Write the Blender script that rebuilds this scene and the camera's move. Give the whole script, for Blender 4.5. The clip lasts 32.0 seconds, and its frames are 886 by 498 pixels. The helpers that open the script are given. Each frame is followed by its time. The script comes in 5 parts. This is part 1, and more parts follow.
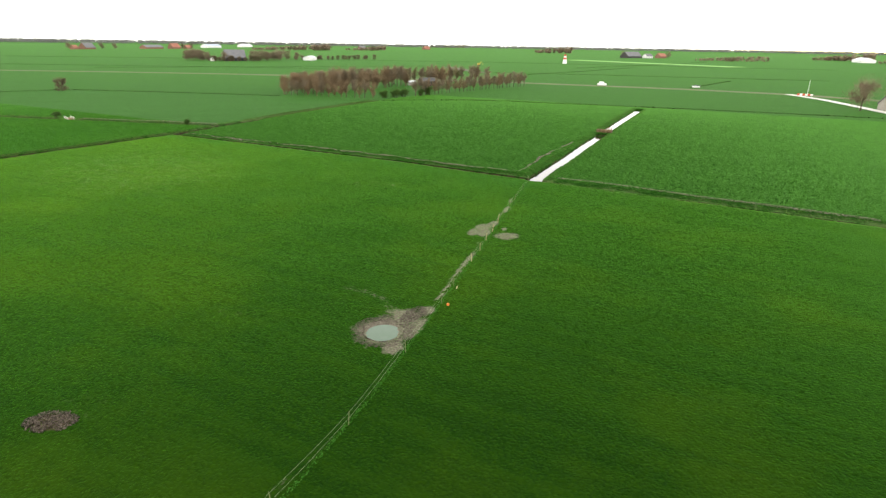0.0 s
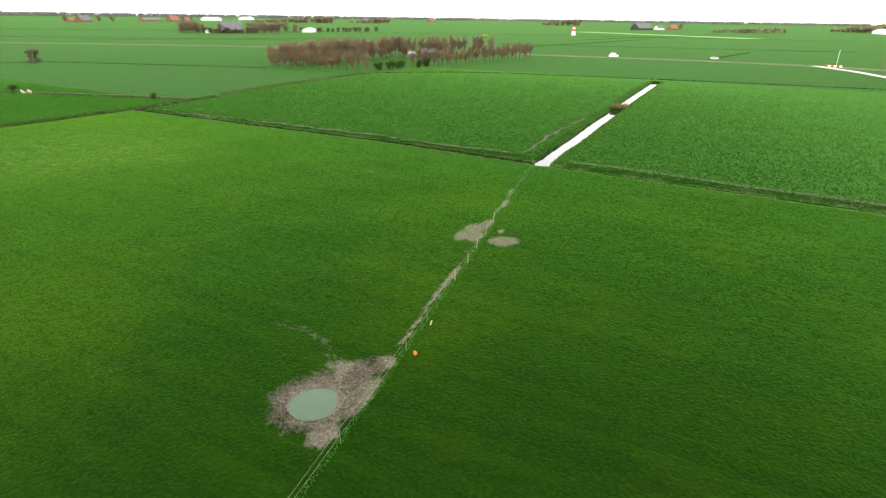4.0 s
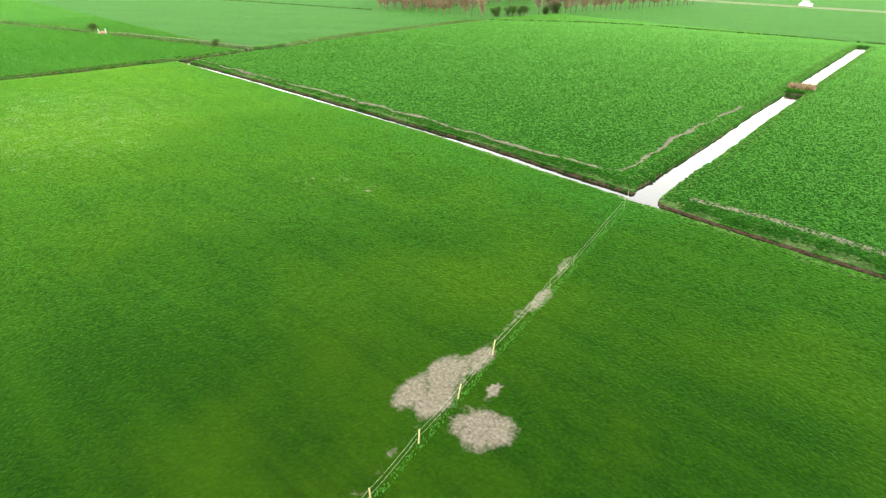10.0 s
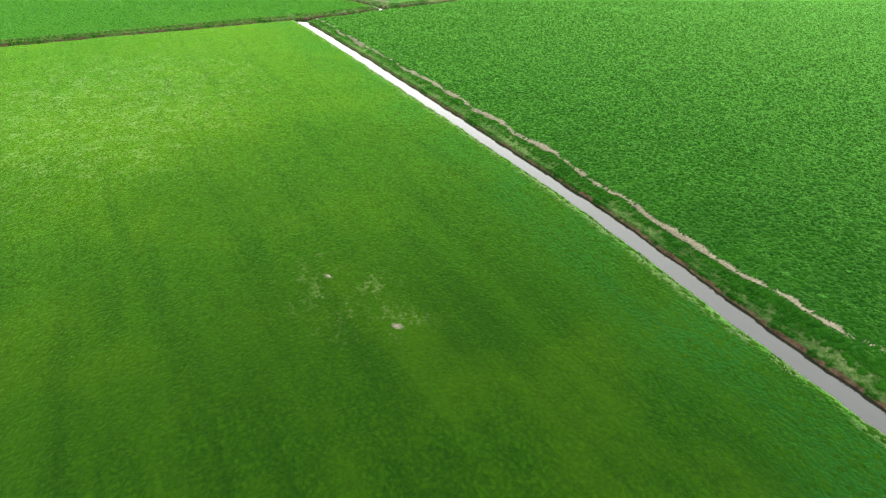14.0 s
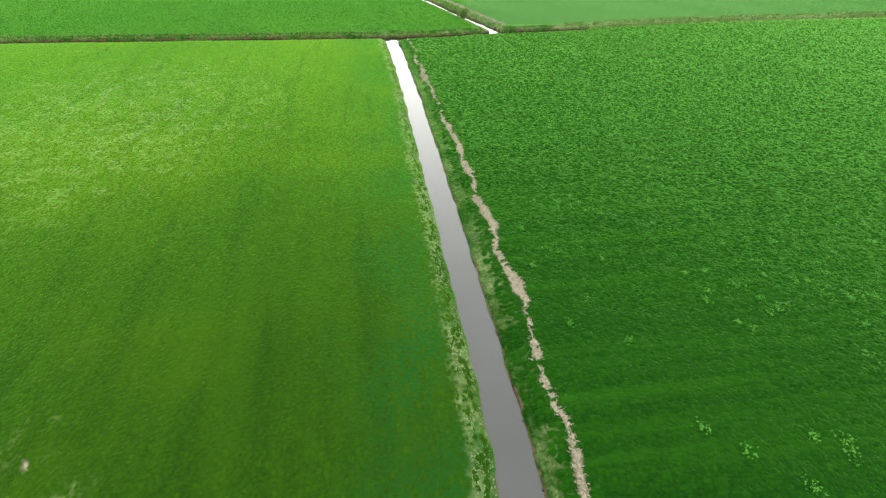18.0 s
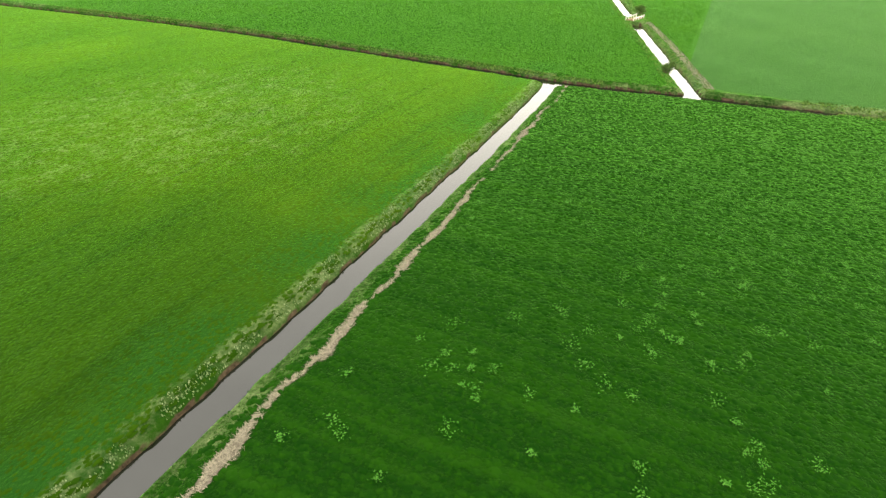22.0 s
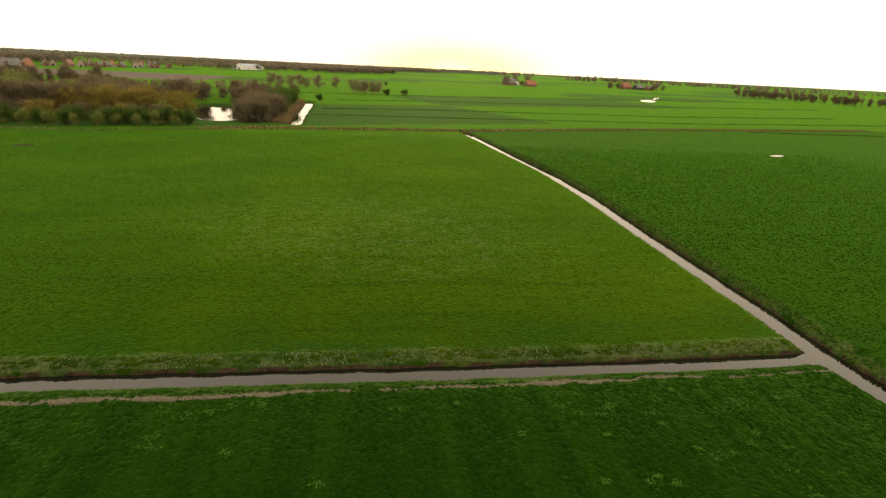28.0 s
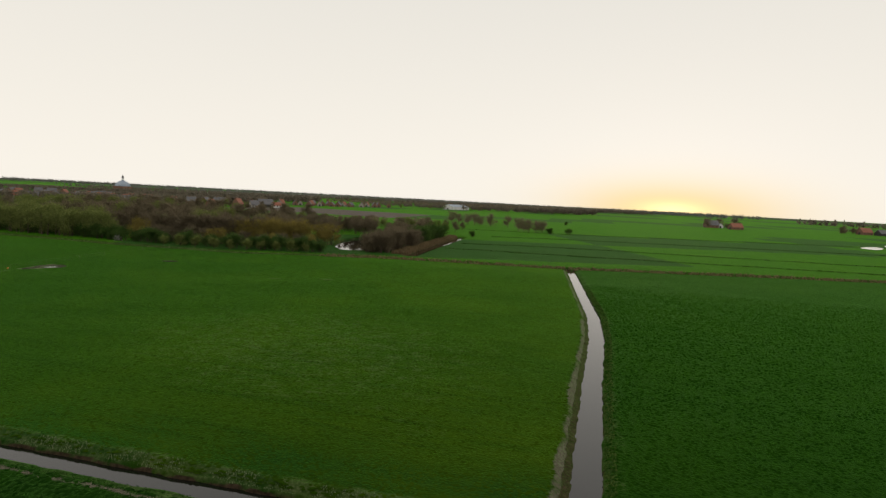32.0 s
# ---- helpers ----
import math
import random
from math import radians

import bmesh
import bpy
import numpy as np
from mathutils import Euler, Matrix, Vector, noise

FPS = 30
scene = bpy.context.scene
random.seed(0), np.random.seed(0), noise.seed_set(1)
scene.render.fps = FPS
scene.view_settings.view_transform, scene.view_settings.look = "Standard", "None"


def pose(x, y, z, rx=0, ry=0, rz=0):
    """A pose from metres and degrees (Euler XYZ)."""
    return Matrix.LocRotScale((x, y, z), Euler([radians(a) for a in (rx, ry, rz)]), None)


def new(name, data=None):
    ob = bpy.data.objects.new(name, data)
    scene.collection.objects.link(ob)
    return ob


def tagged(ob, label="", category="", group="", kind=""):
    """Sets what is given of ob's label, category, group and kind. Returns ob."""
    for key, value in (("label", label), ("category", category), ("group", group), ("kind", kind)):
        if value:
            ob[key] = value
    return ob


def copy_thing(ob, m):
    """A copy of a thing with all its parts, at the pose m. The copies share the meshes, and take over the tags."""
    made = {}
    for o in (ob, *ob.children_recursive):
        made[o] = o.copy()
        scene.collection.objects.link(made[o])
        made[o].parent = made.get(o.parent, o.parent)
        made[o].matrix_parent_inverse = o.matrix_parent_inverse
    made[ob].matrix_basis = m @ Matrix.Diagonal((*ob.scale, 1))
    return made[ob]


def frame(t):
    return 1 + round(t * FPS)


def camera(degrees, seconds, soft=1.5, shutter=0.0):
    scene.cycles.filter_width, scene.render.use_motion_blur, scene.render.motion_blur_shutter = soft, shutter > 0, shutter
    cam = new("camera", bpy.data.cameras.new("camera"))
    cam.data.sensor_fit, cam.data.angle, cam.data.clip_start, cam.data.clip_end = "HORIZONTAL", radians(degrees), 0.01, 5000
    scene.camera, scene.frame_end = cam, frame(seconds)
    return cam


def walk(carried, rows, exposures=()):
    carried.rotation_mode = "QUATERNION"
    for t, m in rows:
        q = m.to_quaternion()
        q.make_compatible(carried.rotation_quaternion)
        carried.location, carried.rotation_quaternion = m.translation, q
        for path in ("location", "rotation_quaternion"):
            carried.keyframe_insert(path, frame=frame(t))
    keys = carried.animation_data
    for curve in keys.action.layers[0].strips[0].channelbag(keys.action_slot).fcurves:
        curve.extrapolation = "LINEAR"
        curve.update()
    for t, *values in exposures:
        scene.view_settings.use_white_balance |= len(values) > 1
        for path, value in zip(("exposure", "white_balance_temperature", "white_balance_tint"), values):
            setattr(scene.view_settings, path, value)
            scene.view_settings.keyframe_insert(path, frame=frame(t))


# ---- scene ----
# ---- camera: a drone at about 20 m over flat pasture, metres, yaw to the left of north ----
cam = camera(76.40, 32.0, soft=1.35)
ROWS = [
    (0, -2.11, 2.91, 23.98, 26.74, -20.06, 0.87),
    (0.5, -2.91, 4.96, 23.80, 26.78, -20.32, 0.88),
    (1, -3.69, 6.96, 23.55, 26.82, -20.56, 0.90),
    (1.5, -4.42, 8.92, 23.23, 26.88, -20.80, 0.93),
    (2, -5.16, 10.91, 22.83, 26.94, -21.03, 0.93),
    (2.5, -5.91, 12.97, 22.39, 27.03, -21.28, 0.89),
    (3, -6.60, 15.03, 22.02, 27.10, -21.56, 0.86),
    (3.5, -7.15, 16.94, 21.73, 27.16, -21.89, 0.84),
    (5.5, -7.08, 25.87, 21.32, 28.28, -24.84, 0.38),
    (6, -6.83, 28.39, 21.45, 28.69, -25.53, 0.40),
    (6.5, -6.70, 31.01, 21.60, 29.35, -26.11, 0.43),
    (7, -6.73, 33.84, 21.76, 30.29, -26.59, 0.46),
    (7.5, -7.03, 36.82, 21.90, 31.53, -26.99, 0.53),
    (8, -7.71, 39.94, 21.95, 33.19, -27.30, 0.67),
    (8.5, -8.81, 43.20, 21.86, 35.12, -27.51, 0.81),
    (9, -10.34, 46.51, 21.68, 37.18, -27.68, 0.95),
    (9.5, -12.20, 49.81, 21.52, 39.38, -27.88, 1.04),
    (10, -14.32, 53.14, 21.40, 41.72, -28.10, 1.11),
    (10.5, -16.57, 56.45, 21.37, 44.12, -28.47, 1.07),
    (11, -18.84, 59.61, 21.53, 46.58, -29.19, 0.89),
    (11.5, -21.02, 62.61, 21.81, 49.15, -30.22, 0.72),
    (12, -23.13, 65.45, 22.07, 51.66, -31.31, 0.63),
    (12.5, -25.27, 68.28, 22.23, 53.89, -32.24, 0.58),
    (13, -27.39, 71.14, 22.27, 55.95, -32.96, 0.59),
    (13.5, -29.55, 73.96, 22.23, 58.00, -33.53, 0.67),
    (14, -31.85, 76.85, 22.20, 60.06, -33.97, 0.74),
    (14.5, -34.17, 79.97, 22.19, 62.32, -34.21, 0.75),
    (15, -36.35, 83.18, 22.17, 64.78, -34.25, 0.72),
    (15.5, -38.40, 86.25, 22.15, 67.20, -34.19, 0.66),
    (17.5, -42.01, 98.04, 22.40, 77.51, -34.22, 0.96),
    (18, -43.08, 101.05, 22.63, 80.76, -34.23, 0.93),
    (18.5, -44.27, 104.03, 22.84, 84.01, -34.23, 0.91),
    (19, -45.67, 107.00, 23.05, 87.21, -34.25, 0.89),
    (19.5, -47.32, 109.98, 23.20, 90.58, -34.25, 0.87),
    (20, -49.23, 112.97, 23.24, 94.47, -34.22, 0.85),
    (20.5, -51.51, 116.04, 23.06, 98.76, -34.11, 0.82),
    (21, -54.22, 119.25, 22.59, 103.38, -33.79, 0.84),
    (21.5, -57.21, 122.52, 21.97, 108.49, -33.19, 1.03),
    (22, -60.33, 125.75, 21.39, 113.93, -32.42, 1.36),
    (22.5, -63.54, 128.86, 20.99, 119.35, -31.64, 1.70),
    (23, -66.86, 131.84, 20.85, 124.91, -30.89, 1.92),
    (23.5, -70.42, 134.73, 20.93, 130.79, -30.08, 1.95),
    (24, -74.31, 137.27, 20.93, 136.76, -29.02, 1.86),
    (24.5, -78.38, 139.03, 20.55, 142.37, -27.68, 1.79),
    (25, -82.43, 140.00, 19.92, 147.64, -26.23, 1.87),
    (25.5, -86.39, 140.61, 19.39, 152.70, -24.84, 2.08),
    (27.5, -100.08, 139.64, 17.98, 168.11, -19.37, 2.70),
    (28, -104.05, 139.53, 18.15, 171.23, -17.84, 2.83),
    (28.5, -108.02, 139.43, 18.36, 174.07, -16.28, 2.91),
    (29, -112.04, 139.48, 18.63, 176.67, -14.68, 2.96),
    (29.5, -116.06, 139.66, 18.93, 179.26, -13.04, 2.99),
    (30, -120.13, 139.59, 19.05, 182.02, -11.33, 2.99),
    (30.5, -124.23, 139.12, 18.96, 184.92, -9.60, 2.97),
    (31, -128.32, 138.66, 18.85, 187.85, -7.92, 2.96),
    (31.5, -132.39, 138.41, 18.86, 190.63, -6.42, 2.97),
    (32, -136.44, 138.25, 18.92, 193.19, -5.11, 2.97),
]
EXPOSURES = [(0.0, 0.15, 6700, 10), (3.5, 0.1, 6700, 10), (5.5, 1.2, 6700, 8), (13.0, 1.2, 6600, 5), (20.0, 1.1, 6700, 5), (23.0, 0.85, 8400, 8), (25.5, 0.0, 11500, 12), (27.5, -0.6, 10200, 12), (30.0, -0.75, 8600, 11), (31.0, -1.1, 7700, 10), (32.0, -1.6, 7000, 10)]


def drone(x, y, z, yaw, pitch, roll):
    return pose(x, y, z, 0, 0, yaw) @ pose(0, 0, 0, 90 + pitch) @ pose(0, 0, 0, 0, 0, roll)


walk(cam, [(t, drone(*row)) for t, *row in ROWS], EXPOSURES)

# ---- light: a low sun in the south behind thin cloud ----
SUN_YAW, SUN_HIGH = 171.3, 1.0
SUN_DIR = Vector((-math.sin(radians(SUN_YAW)) * math.cos(radians(SUN_HIGH)), math.cos(radians(SUN_YAW)) * math.cos(radians(SUN_HIGH)), math.sin(radians(SUN_HIGH))))
world = bpy.data.worlds.new("sky")
scene.world = world
world.use_nodes = True
wn, wl = world.node_tree.nodes, world.node_tree.links
wn.clear()
sky = wn.new("ShaderNodeTexSky")
sky.sky_type, sky.sun_disc = "NISHITA", False
sky.sun_elevation, sky.sun_rotation = radians(SUN_HIGH), math.atan2(SUN_DIR.x, SUN_DIR.y)
sky.air_density, sky.dust_density, sky.ozone_density = 1.0, 3.0, 1.0
pale = wn.new("ShaderNodeHueSaturation")
pale.inputs["Saturation"].default_value = 0.4
# a veil of high cloud, brightest towards the horizon
dome = wn.new("ShaderNodeTexCoord")
lift = wn.new("ShaderNodeSeparateXYZ")
wl.new(dome.outputs["Generated"], lift.inputs["Vector"])
fade = wn.new("ShaderNodeMapRange")
for key, value in zip(("From Min", "From Max", "To Min", "To Max"), (0.02, 0.65, 0.0, 1.0)):
    fade.inputs[key].default_value = value
wl.new(lift.outputs["Z"], fade.inputs["Value"])
tone = wn.new("ShaderNodeMix")
tone.data_type = "RGBA"
tone.inputs["A"].default_value, tone.inputs["B"].default_value = (20.5, 20.2, 19.4, 1), (14.6, 15.0, 15.1, 1)
wl.new(fade.outputs["Result"], tone.inputs["Factor"])
# the low sun gilds the cloud round it
toward = wn.new("ShaderNodeVectorMath")
toward.operation, toward.inputs[1].default_value = "DOT_PRODUCT", tuple(Vector((SUN_DIR.x, SUN_DIR.y, 0)).normalized())
flat, unit = wn.new("ShaderNodeVectorMath"), wn.new("ShaderNodeVectorMath")
flat.operation, flat.inputs[1].default_value, unit.operation = "MULTIPLY", (1, 1, 3.6), "NORMALIZE"
wl.new(dome.outputs["Generated"], flat.inputs[0])
wl.new(flat.outputs["Vector"], unit.inputs[0])
wl.new(unit.outputs["Vector"], toward.inputs[0])


def near_sun(power, share):
    p, k = wn.new("ShaderNodeMath"), wn.new("ShaderNodeMath")
    p.operation, p.use_clamp, p.inputs[1].default_value = "POWER", True, power
    k.operation, k.inputs[1].default_value = "MULTIPLY", share
    wl.new(toward.outputs["Value"], p.inputs[0])
    wl.new(p.outputs[0], k.inputs[0])
    return k.outputs[0]


gilt = wn.new("ShaderNodeMix")
gilt.data_type, gilt.inputs["B"].default_value = "RGBA", (22.0, 16.5, 7.6, 1)
wl.new(near_sun(70.0, 0.97), gilt.inputs["Factor"])
wl.new(tone.outputs["Result"], gilt.inputs["A"])
cover = wn.new("ShaderNodeMix")
cover.data_type, cover.inputs["Factor"].default_value = "RGBA", 0.9
wl.new(gilt.outputs["Result"], cover.inputs["B"])
halo = wn.new("ShaderNodeVectorMath")
halo.operation, halo.inputs[0].default_value = "SCALE", (12.0, 10.0, 5.5)
wl.new(near_sun(900.0, 1.0), halo.inputs["Scale"])
glow = wn.new("ShaderNodeVectorMath")
glow.operation = "ADD"
wl.new(cover.outputs["Result"], glow.inputs[0])
wl.new(halo.outputs["Vector"], glow.inputs[1])
back = wn.new("ShaderNodeBackground")
back.inputs["Strength"].default_value = 0.15
wout = wn.new("ShaderNodeOutputWorld")
wl.new(sky.outputs["Color"], pale.inputs["Color"])
wl.new(pale.outputs["Color"], cover.inputs["A"])
wl.new(glow.outputs["Vector"], back.inputs["Color"])
wl.new(back.outputs["Background"], wout.inputs["Surface"])
sun = new("sun", bpy.data.lights.new("sun", "SUN"))
sun.data.energy, sun.data.angle, sun.data.color = 0.9, radians(10), (1.0, 0.83, 0.55)
sun.rotation_euler = SUN_DIR.to_track_quat("Z", "Y").to_euler()


# ---- materials ----
def material(name, rough=0.8, spec=0.3, metal=0.0):
    m = bpy.data.materials.new(name)
    m.use_nodes = True
    bsdf = m.node_tree.nodes["Principled BSDF"]
    bsdf.inputs["Roughness"].default_value, bsdf.inputs["Metallic"].default_value = rough, metal
    bsdf.inputs["Specular IOR Level"].default_value = spec
    return m, m.node_tree.nodes, m.node_tree.links, bsdf


def noise_of(nt, ln, scale, detail=4.0, rough=0.6, vec=None):
    n = nt.new("ShaderNodeTexNoise")
    n.inputs["Scale"].default_value, n.inputs["Detail"].default_value, n.inputs["Roughness"].default_value = scale, detail, rough
    if vec:
        ln.new(vec, n.inputs["Vector"])
    return n.outputs["Fac"]


def ramp(nt, ln, fac, stops):
    r = nt.new("ShaderNodeValToRGB")
    while len(r.color_ramp.elements) < len(stops):
        r.color_ramp.elements.new(0.5)
    for e, (at, c) in zip(r.color_ramp.elements, stops):
        e.position, e.color = at, (*c, 1)
    ln.new(fac, r.inputs["Fac"])
    return r.outputs["Color"]


def span(nt, ln, fac, a, b, c=0.0, d=1.0):
    r = nt.new("ShaderNodeMapRange")
    for k, v in zip(("From Min", "From Max", "To Min", "To Max"), (a, b, c, d)):
        r.inputs[k].default_value = v
    ln.new(fac, r.inputs["Value"])
    return r.outputs["Result"]


def blend(nt, ln, fac, a, b, how="MIX"):
    m = nt.new("ShaderNodeMix")
    m.data_type, m.blend_type = "RGBA", how
    for value, key in ((fac, "Factor"), (a, "A"), (b, "B")):
        socket = [s for s in m.inputs if s.name == key and (s.type == "RGBA" if key != "Factor" else s.type == "VALUE")][0]
        if isinstance(value, (int, float)):
            socket.default_value = value
        elif isinstance(value, tuple):
            socket.default_value = (*value, 1)
        else:
            ln.new(value, socket)
    return [s for s in m.outputs if s.type == "RGBA"][0]


def calc(nt, ln, op, a, b):
    m = nt.new("ShaderNodeMath")
    m.operation = op
    for i, v in enumerate((a, b)):
        if isinstance(v, (int, float)):
            m.inputs[i].default_value = v
        else:
            ln.new(v, m.inputs[i])
    return m.outputs[0]


def bump(nt, ln, bsdf, height, strength, distance):
    b = nt.new("ShaderNodeBump")
    b.inputs["Strength"].default_value, b.inputs["Distance"].default_value = strength, distance
    ln.new(height, b.inputs["Height"])
    ln.new(b.outputs["Normal"], bsdf.inputs["Normal"])


def place_of(nt, ln, sx=1.0, sy=1.0, sz=1.0, turn=0.0):
    geo, mp = nt.new("ShaderNodeNewGeometry"), nt.new("ShaderNodeMapping")
    mp.inputs["Scale"].default_value, mp.inputs["Rotation"].default_value = (sx, sy, sz), (0, 0, turn)
    ln.new(geo.outputs["Position"], mp.inputs["Vector"])
    return mp.outputs["Vector"]


def grass_material(name, dark, mid, light, yellow, stripe=(1.0, 1.0), stripe_amount=0.25, big=0.35, west=None, sheen=(0.24, 0.92, 0.035), tuft=False, fuzz=0.23):
    """Turf: clump grain, worn and lush patches, mowing rows; bare ground, peat and dry reed by the ground's zones."""
    m, nt, ln, bsdf = material(name, 0.9, 0.03)
    bsdf.inputs["Sheen Weight"].default_value, bsdf.inputs["Sheen Roughness"].default_value = fuzz, 0.34
    bsdf.inputs["Sheen Tint"].default_value = (*sheen, 1)
    pos = place_of(nt, ln)
    rows = place_of(nt, ln, stripe[0], stripe[1], 1.0)
    grain = noise_of(nt, ln, 4.4, 4.0, 0.62, pos)
    clump = noise_of(nt, ln, 0.9, 3.0, 0.6, pos)
    patch = noise_of(nt, ln, 0.045, 4.0, 0.55, pos)
    streak = noise_of(nt, ln, 1.0, 3.0, 0.6, rows)
    base = ramp(nt, ln, grain, [(0.30, dark), (0.52, mid), (0.74, light)])
    base = blend(nt, ln, span(nt, ln, clump, 0.48, 0.72, 0.0, 0.22), base, light)
    base = blend(nt, ln, span(nt, ln, clump, 0.48, 0.28, 0.0, 0.26), base, dark)
    base = blend(nt, ln, span(nt, ln, patch, 0.48, 0.66, 0.0, big), base, yellow)
    if west:
        sep = nt.new("ShaderNodeSeparateXYZ")
        ln.new(pos, sep.inputs["Vector"])
        worn_west = calc(nt, ln, "MULTIPLY", span(nt, ln, sep.outputs["X"], west[0], west[1], 0.0, west[2]), span(nt, ln, patch, 0.35, 0.6, 0.4, 1.0))
        base = blend(nt, ln, worn_west, base, yellow)
    base = blend(nt, ln, span(nt, ln, streak, 0.50, 0.70, 0.0, stripe_amount), base, light)
    base = blend(nt, ln, span(nt, ln, streak, 0.48, 0.32, 0.0, stripe_amount), base, dark)
    if tuft:
        each = nt.new("ShaderNodeNewGeometry").outputs["Random Per Island"]
        base = blend(nt, ln, span(nt, ln, each, 0.3, 1.0, 0.0, 0.3), base, light)
        base = blend(nt, ln, span(nt, ln, each, 0.3, 0.0, 0.0, 0.25), base, dark)
        ln.new(base, bsdf.inputs["Base Color"])
        return m
    zone = nt.new("ShaderNodeVertexColor")
    zone.layer_name = "zones"
    split = nt.new("ShaderNodeSeparateColor")
    ln.new(zone.outputs["Color"], split.inputs["Color"])
    ragged = calc(nt, ln, "ADD", calc(nt, ln, "MULTIPLY", noise_of(nt, ln, 0.45, 3.0, 0.6, pos), 0.45), calc(nt, ln, "MULTIPLY", noise_of(nt, ln, 1.6, 6.0, 0.75, pos), 0.55))

    def worn(channel, soft=0.16):
        frayed = calc(nt, ln, "MULTIPLY", span(nt, ln, split.outputs[channel], 0.0, 0.12), 2.0)
        edge = calc(nt, ln, "ADD", split.outputs[channel], calc(nt, ln, "MULTIPLY", calc(nt, ln, "SUBTRACT", ragged, 0.5), frayed))
        return span(nt, ln, edge, 0.5 - soft, 0.5 + soft)
    straw = ramp(nt, ln, noise_of(nt, ln, 5.0, 5.0, 0.7, pos), [(0.25, (0.042, 0.034, 0.026)), (0.5, (0.105, 0.087, 0.068)), (0.75, (0.20, 0.168, 0.134))])
    peat = ramp(nt, ln, noise_of(nt, ln, 2.5, 5.0, 0.65, pos), [(0.3, (0.012, 0.008, 0.005)), (0.7, (0.07, 0.047, 0.030))])
    dry = ramp(nt, ln, grain, [(0.3, (0.06, 0.10, 0.03)), (0.7, (0.25, 0.27, 0.13))])
    base = blend(nt, ln, zone.outputs["Alpha"], base, (0.0042, 0.031, 0.0036))
    base = blend(nt, ln, calc(nt, ln, "MULTIPLY", worn("Blue", 0.36), 0.6), base, dry)
    base = blend(nt, ln, worn("Red"), base, straw)
    base = blend(nt, ln, worn("Green"), base, peat)
    ln.new(base, bsdf.inputs["Base Color"])
    height = calc(nt, ln, "ADD", calc(nt, ln, "MULTIPLY", grain, 0.9), calc(nt, ln, "MULTIPLY", clump, 0.5))
    bump(nt, ln, bsdf, height, 0.7, 0.18)
    return m


def simple(name, a, b, scale=6.0, rough=0.8, spec=0.3, relief=0.0, metal=0.0, by_piece=0.0, thin=0.0):
    """Two tones mixed by grain and by larger stains; by_piece varies loose pieces of one mesh."""
    m, nt, ln, bsdf = material(name, rough, spec, metal)
    pos = place_of(nt, ln)
    g = noise_of(nt, ln, scale, 5.0, 0.65, pos)
    s = noise_of(nt, ln, scale * 0.13, 3.0, 0.6, pos)
    mix = calc(nt, ln, "ADD", calc(nt, ln, "MULTIPLY", g, 0.6), calc(nt, ln, "MULTIPLY", s, 0.4))
    if by_piece:
        geo = nt.new("ShaderNodeNewGeometry")
        mix = calc(nt, ln, "ADD", calc(nt, ln, "MULTIPLY", mix, 1 - by_piece), calc(nt, ln, "MULTIPLY", geo.outputs["Random Per Island"], by_piece))
        lo, hi = 0.2, 0.8
    else:
        lo, hi = 0.35, 0.65
    tone = ramp(nt, ln, mix, [(lo, a), (hi, b)])
    ln.new(tone, bsdf.inputs["Base Color"])
    if thin:
        through_light, both = nt.new("ShaderNodeBsdfTranslucent"), nt.new("ShaderNodeMixShader")
        both.inputs["Fac"].default_value = thin
        ln.new(tone, through_light.inputs["Color"])
        ln.new(bsdf.outputs["BSDF"], both.inputs[1])
        ln.new(through_light.outputs["BSDF"], both.inputs[2])
        ln.new(both.outputs["Shader"], nt["Material Output"].inputs["Surface"])
    if relief:
        bump(nt, ln, bsdf, g, 0.8, relief)
    return m


def water_material(name, deep, murk=0.03, ripple=0.25, scale=2.0):
    m, nt, ln, bsdf = material(name, 0.04, 0.5)
    bsdf.inputs["IOR"].default_value = 1.5
    pos = place_of(nt, ln)
    ln.new(ramp(nt, ln, noise_of(nt, ln, 0.35, 4.0, 0.6, pos), [(0.3, deep), (0.7, tuple(c + murk for c in deep))]), bsdf.inputs["Base Color"])
    bump(nt, ln, bsdf, noise_of(nt, ln, scale, 3.0, 0.5, pos), ripple, 0.02)
    return m


GRASS_PASTURE = grass_material("pasture_grass", (0.002369, 0.01315, 0.0002658), (0.004579, 0.02064, 0.0003475), (0.01086, 0.03368, 0.000695), (0.034, 0.063, 0.0008), (0.05, 0.55), 0.42, 0.34, (-48, -118, 0.75))
BLADES_PASTURE = grass_material("pasture_grass_tufts", (0.002665, 0.0148, 0.000299), (0.005151, 0.02322, 0.000391), (0.01222, 0.0379, 0.0007819), (0.034, 0.063, 0.0008), (0.05, 0.55), 0.42, 0.34, (-48, -118, 0.75), tuft=True)
GRASS_MEADOW = grass_material("meadow_grass", (0.0009823, 0.01367, 0.0002551), (0.001602, 0.01657, 0.0002593), (0.006406, 0.03241, 0.0008642), (0.003786, 0.02161, 0.0003241), (0.85, 0.03), 0.55, 0.25, sheen=(0.30, 0.90, 0.10), fuzz=0.28)
BLADES_MEADOW = grass_material("meadow_grass_tufts", (0.001113, 0.01549, 0.000289), (0.001815, 0.01877, 0.0002939), (0.007258, 0.03673, 0.000979), (0.004289, 0.02449, 0.0003673), (0.85, 0.03), 0.55, 0.25, tuft=True, sheen=(0.30, 0.90, 0.10), fuzz=0.28)
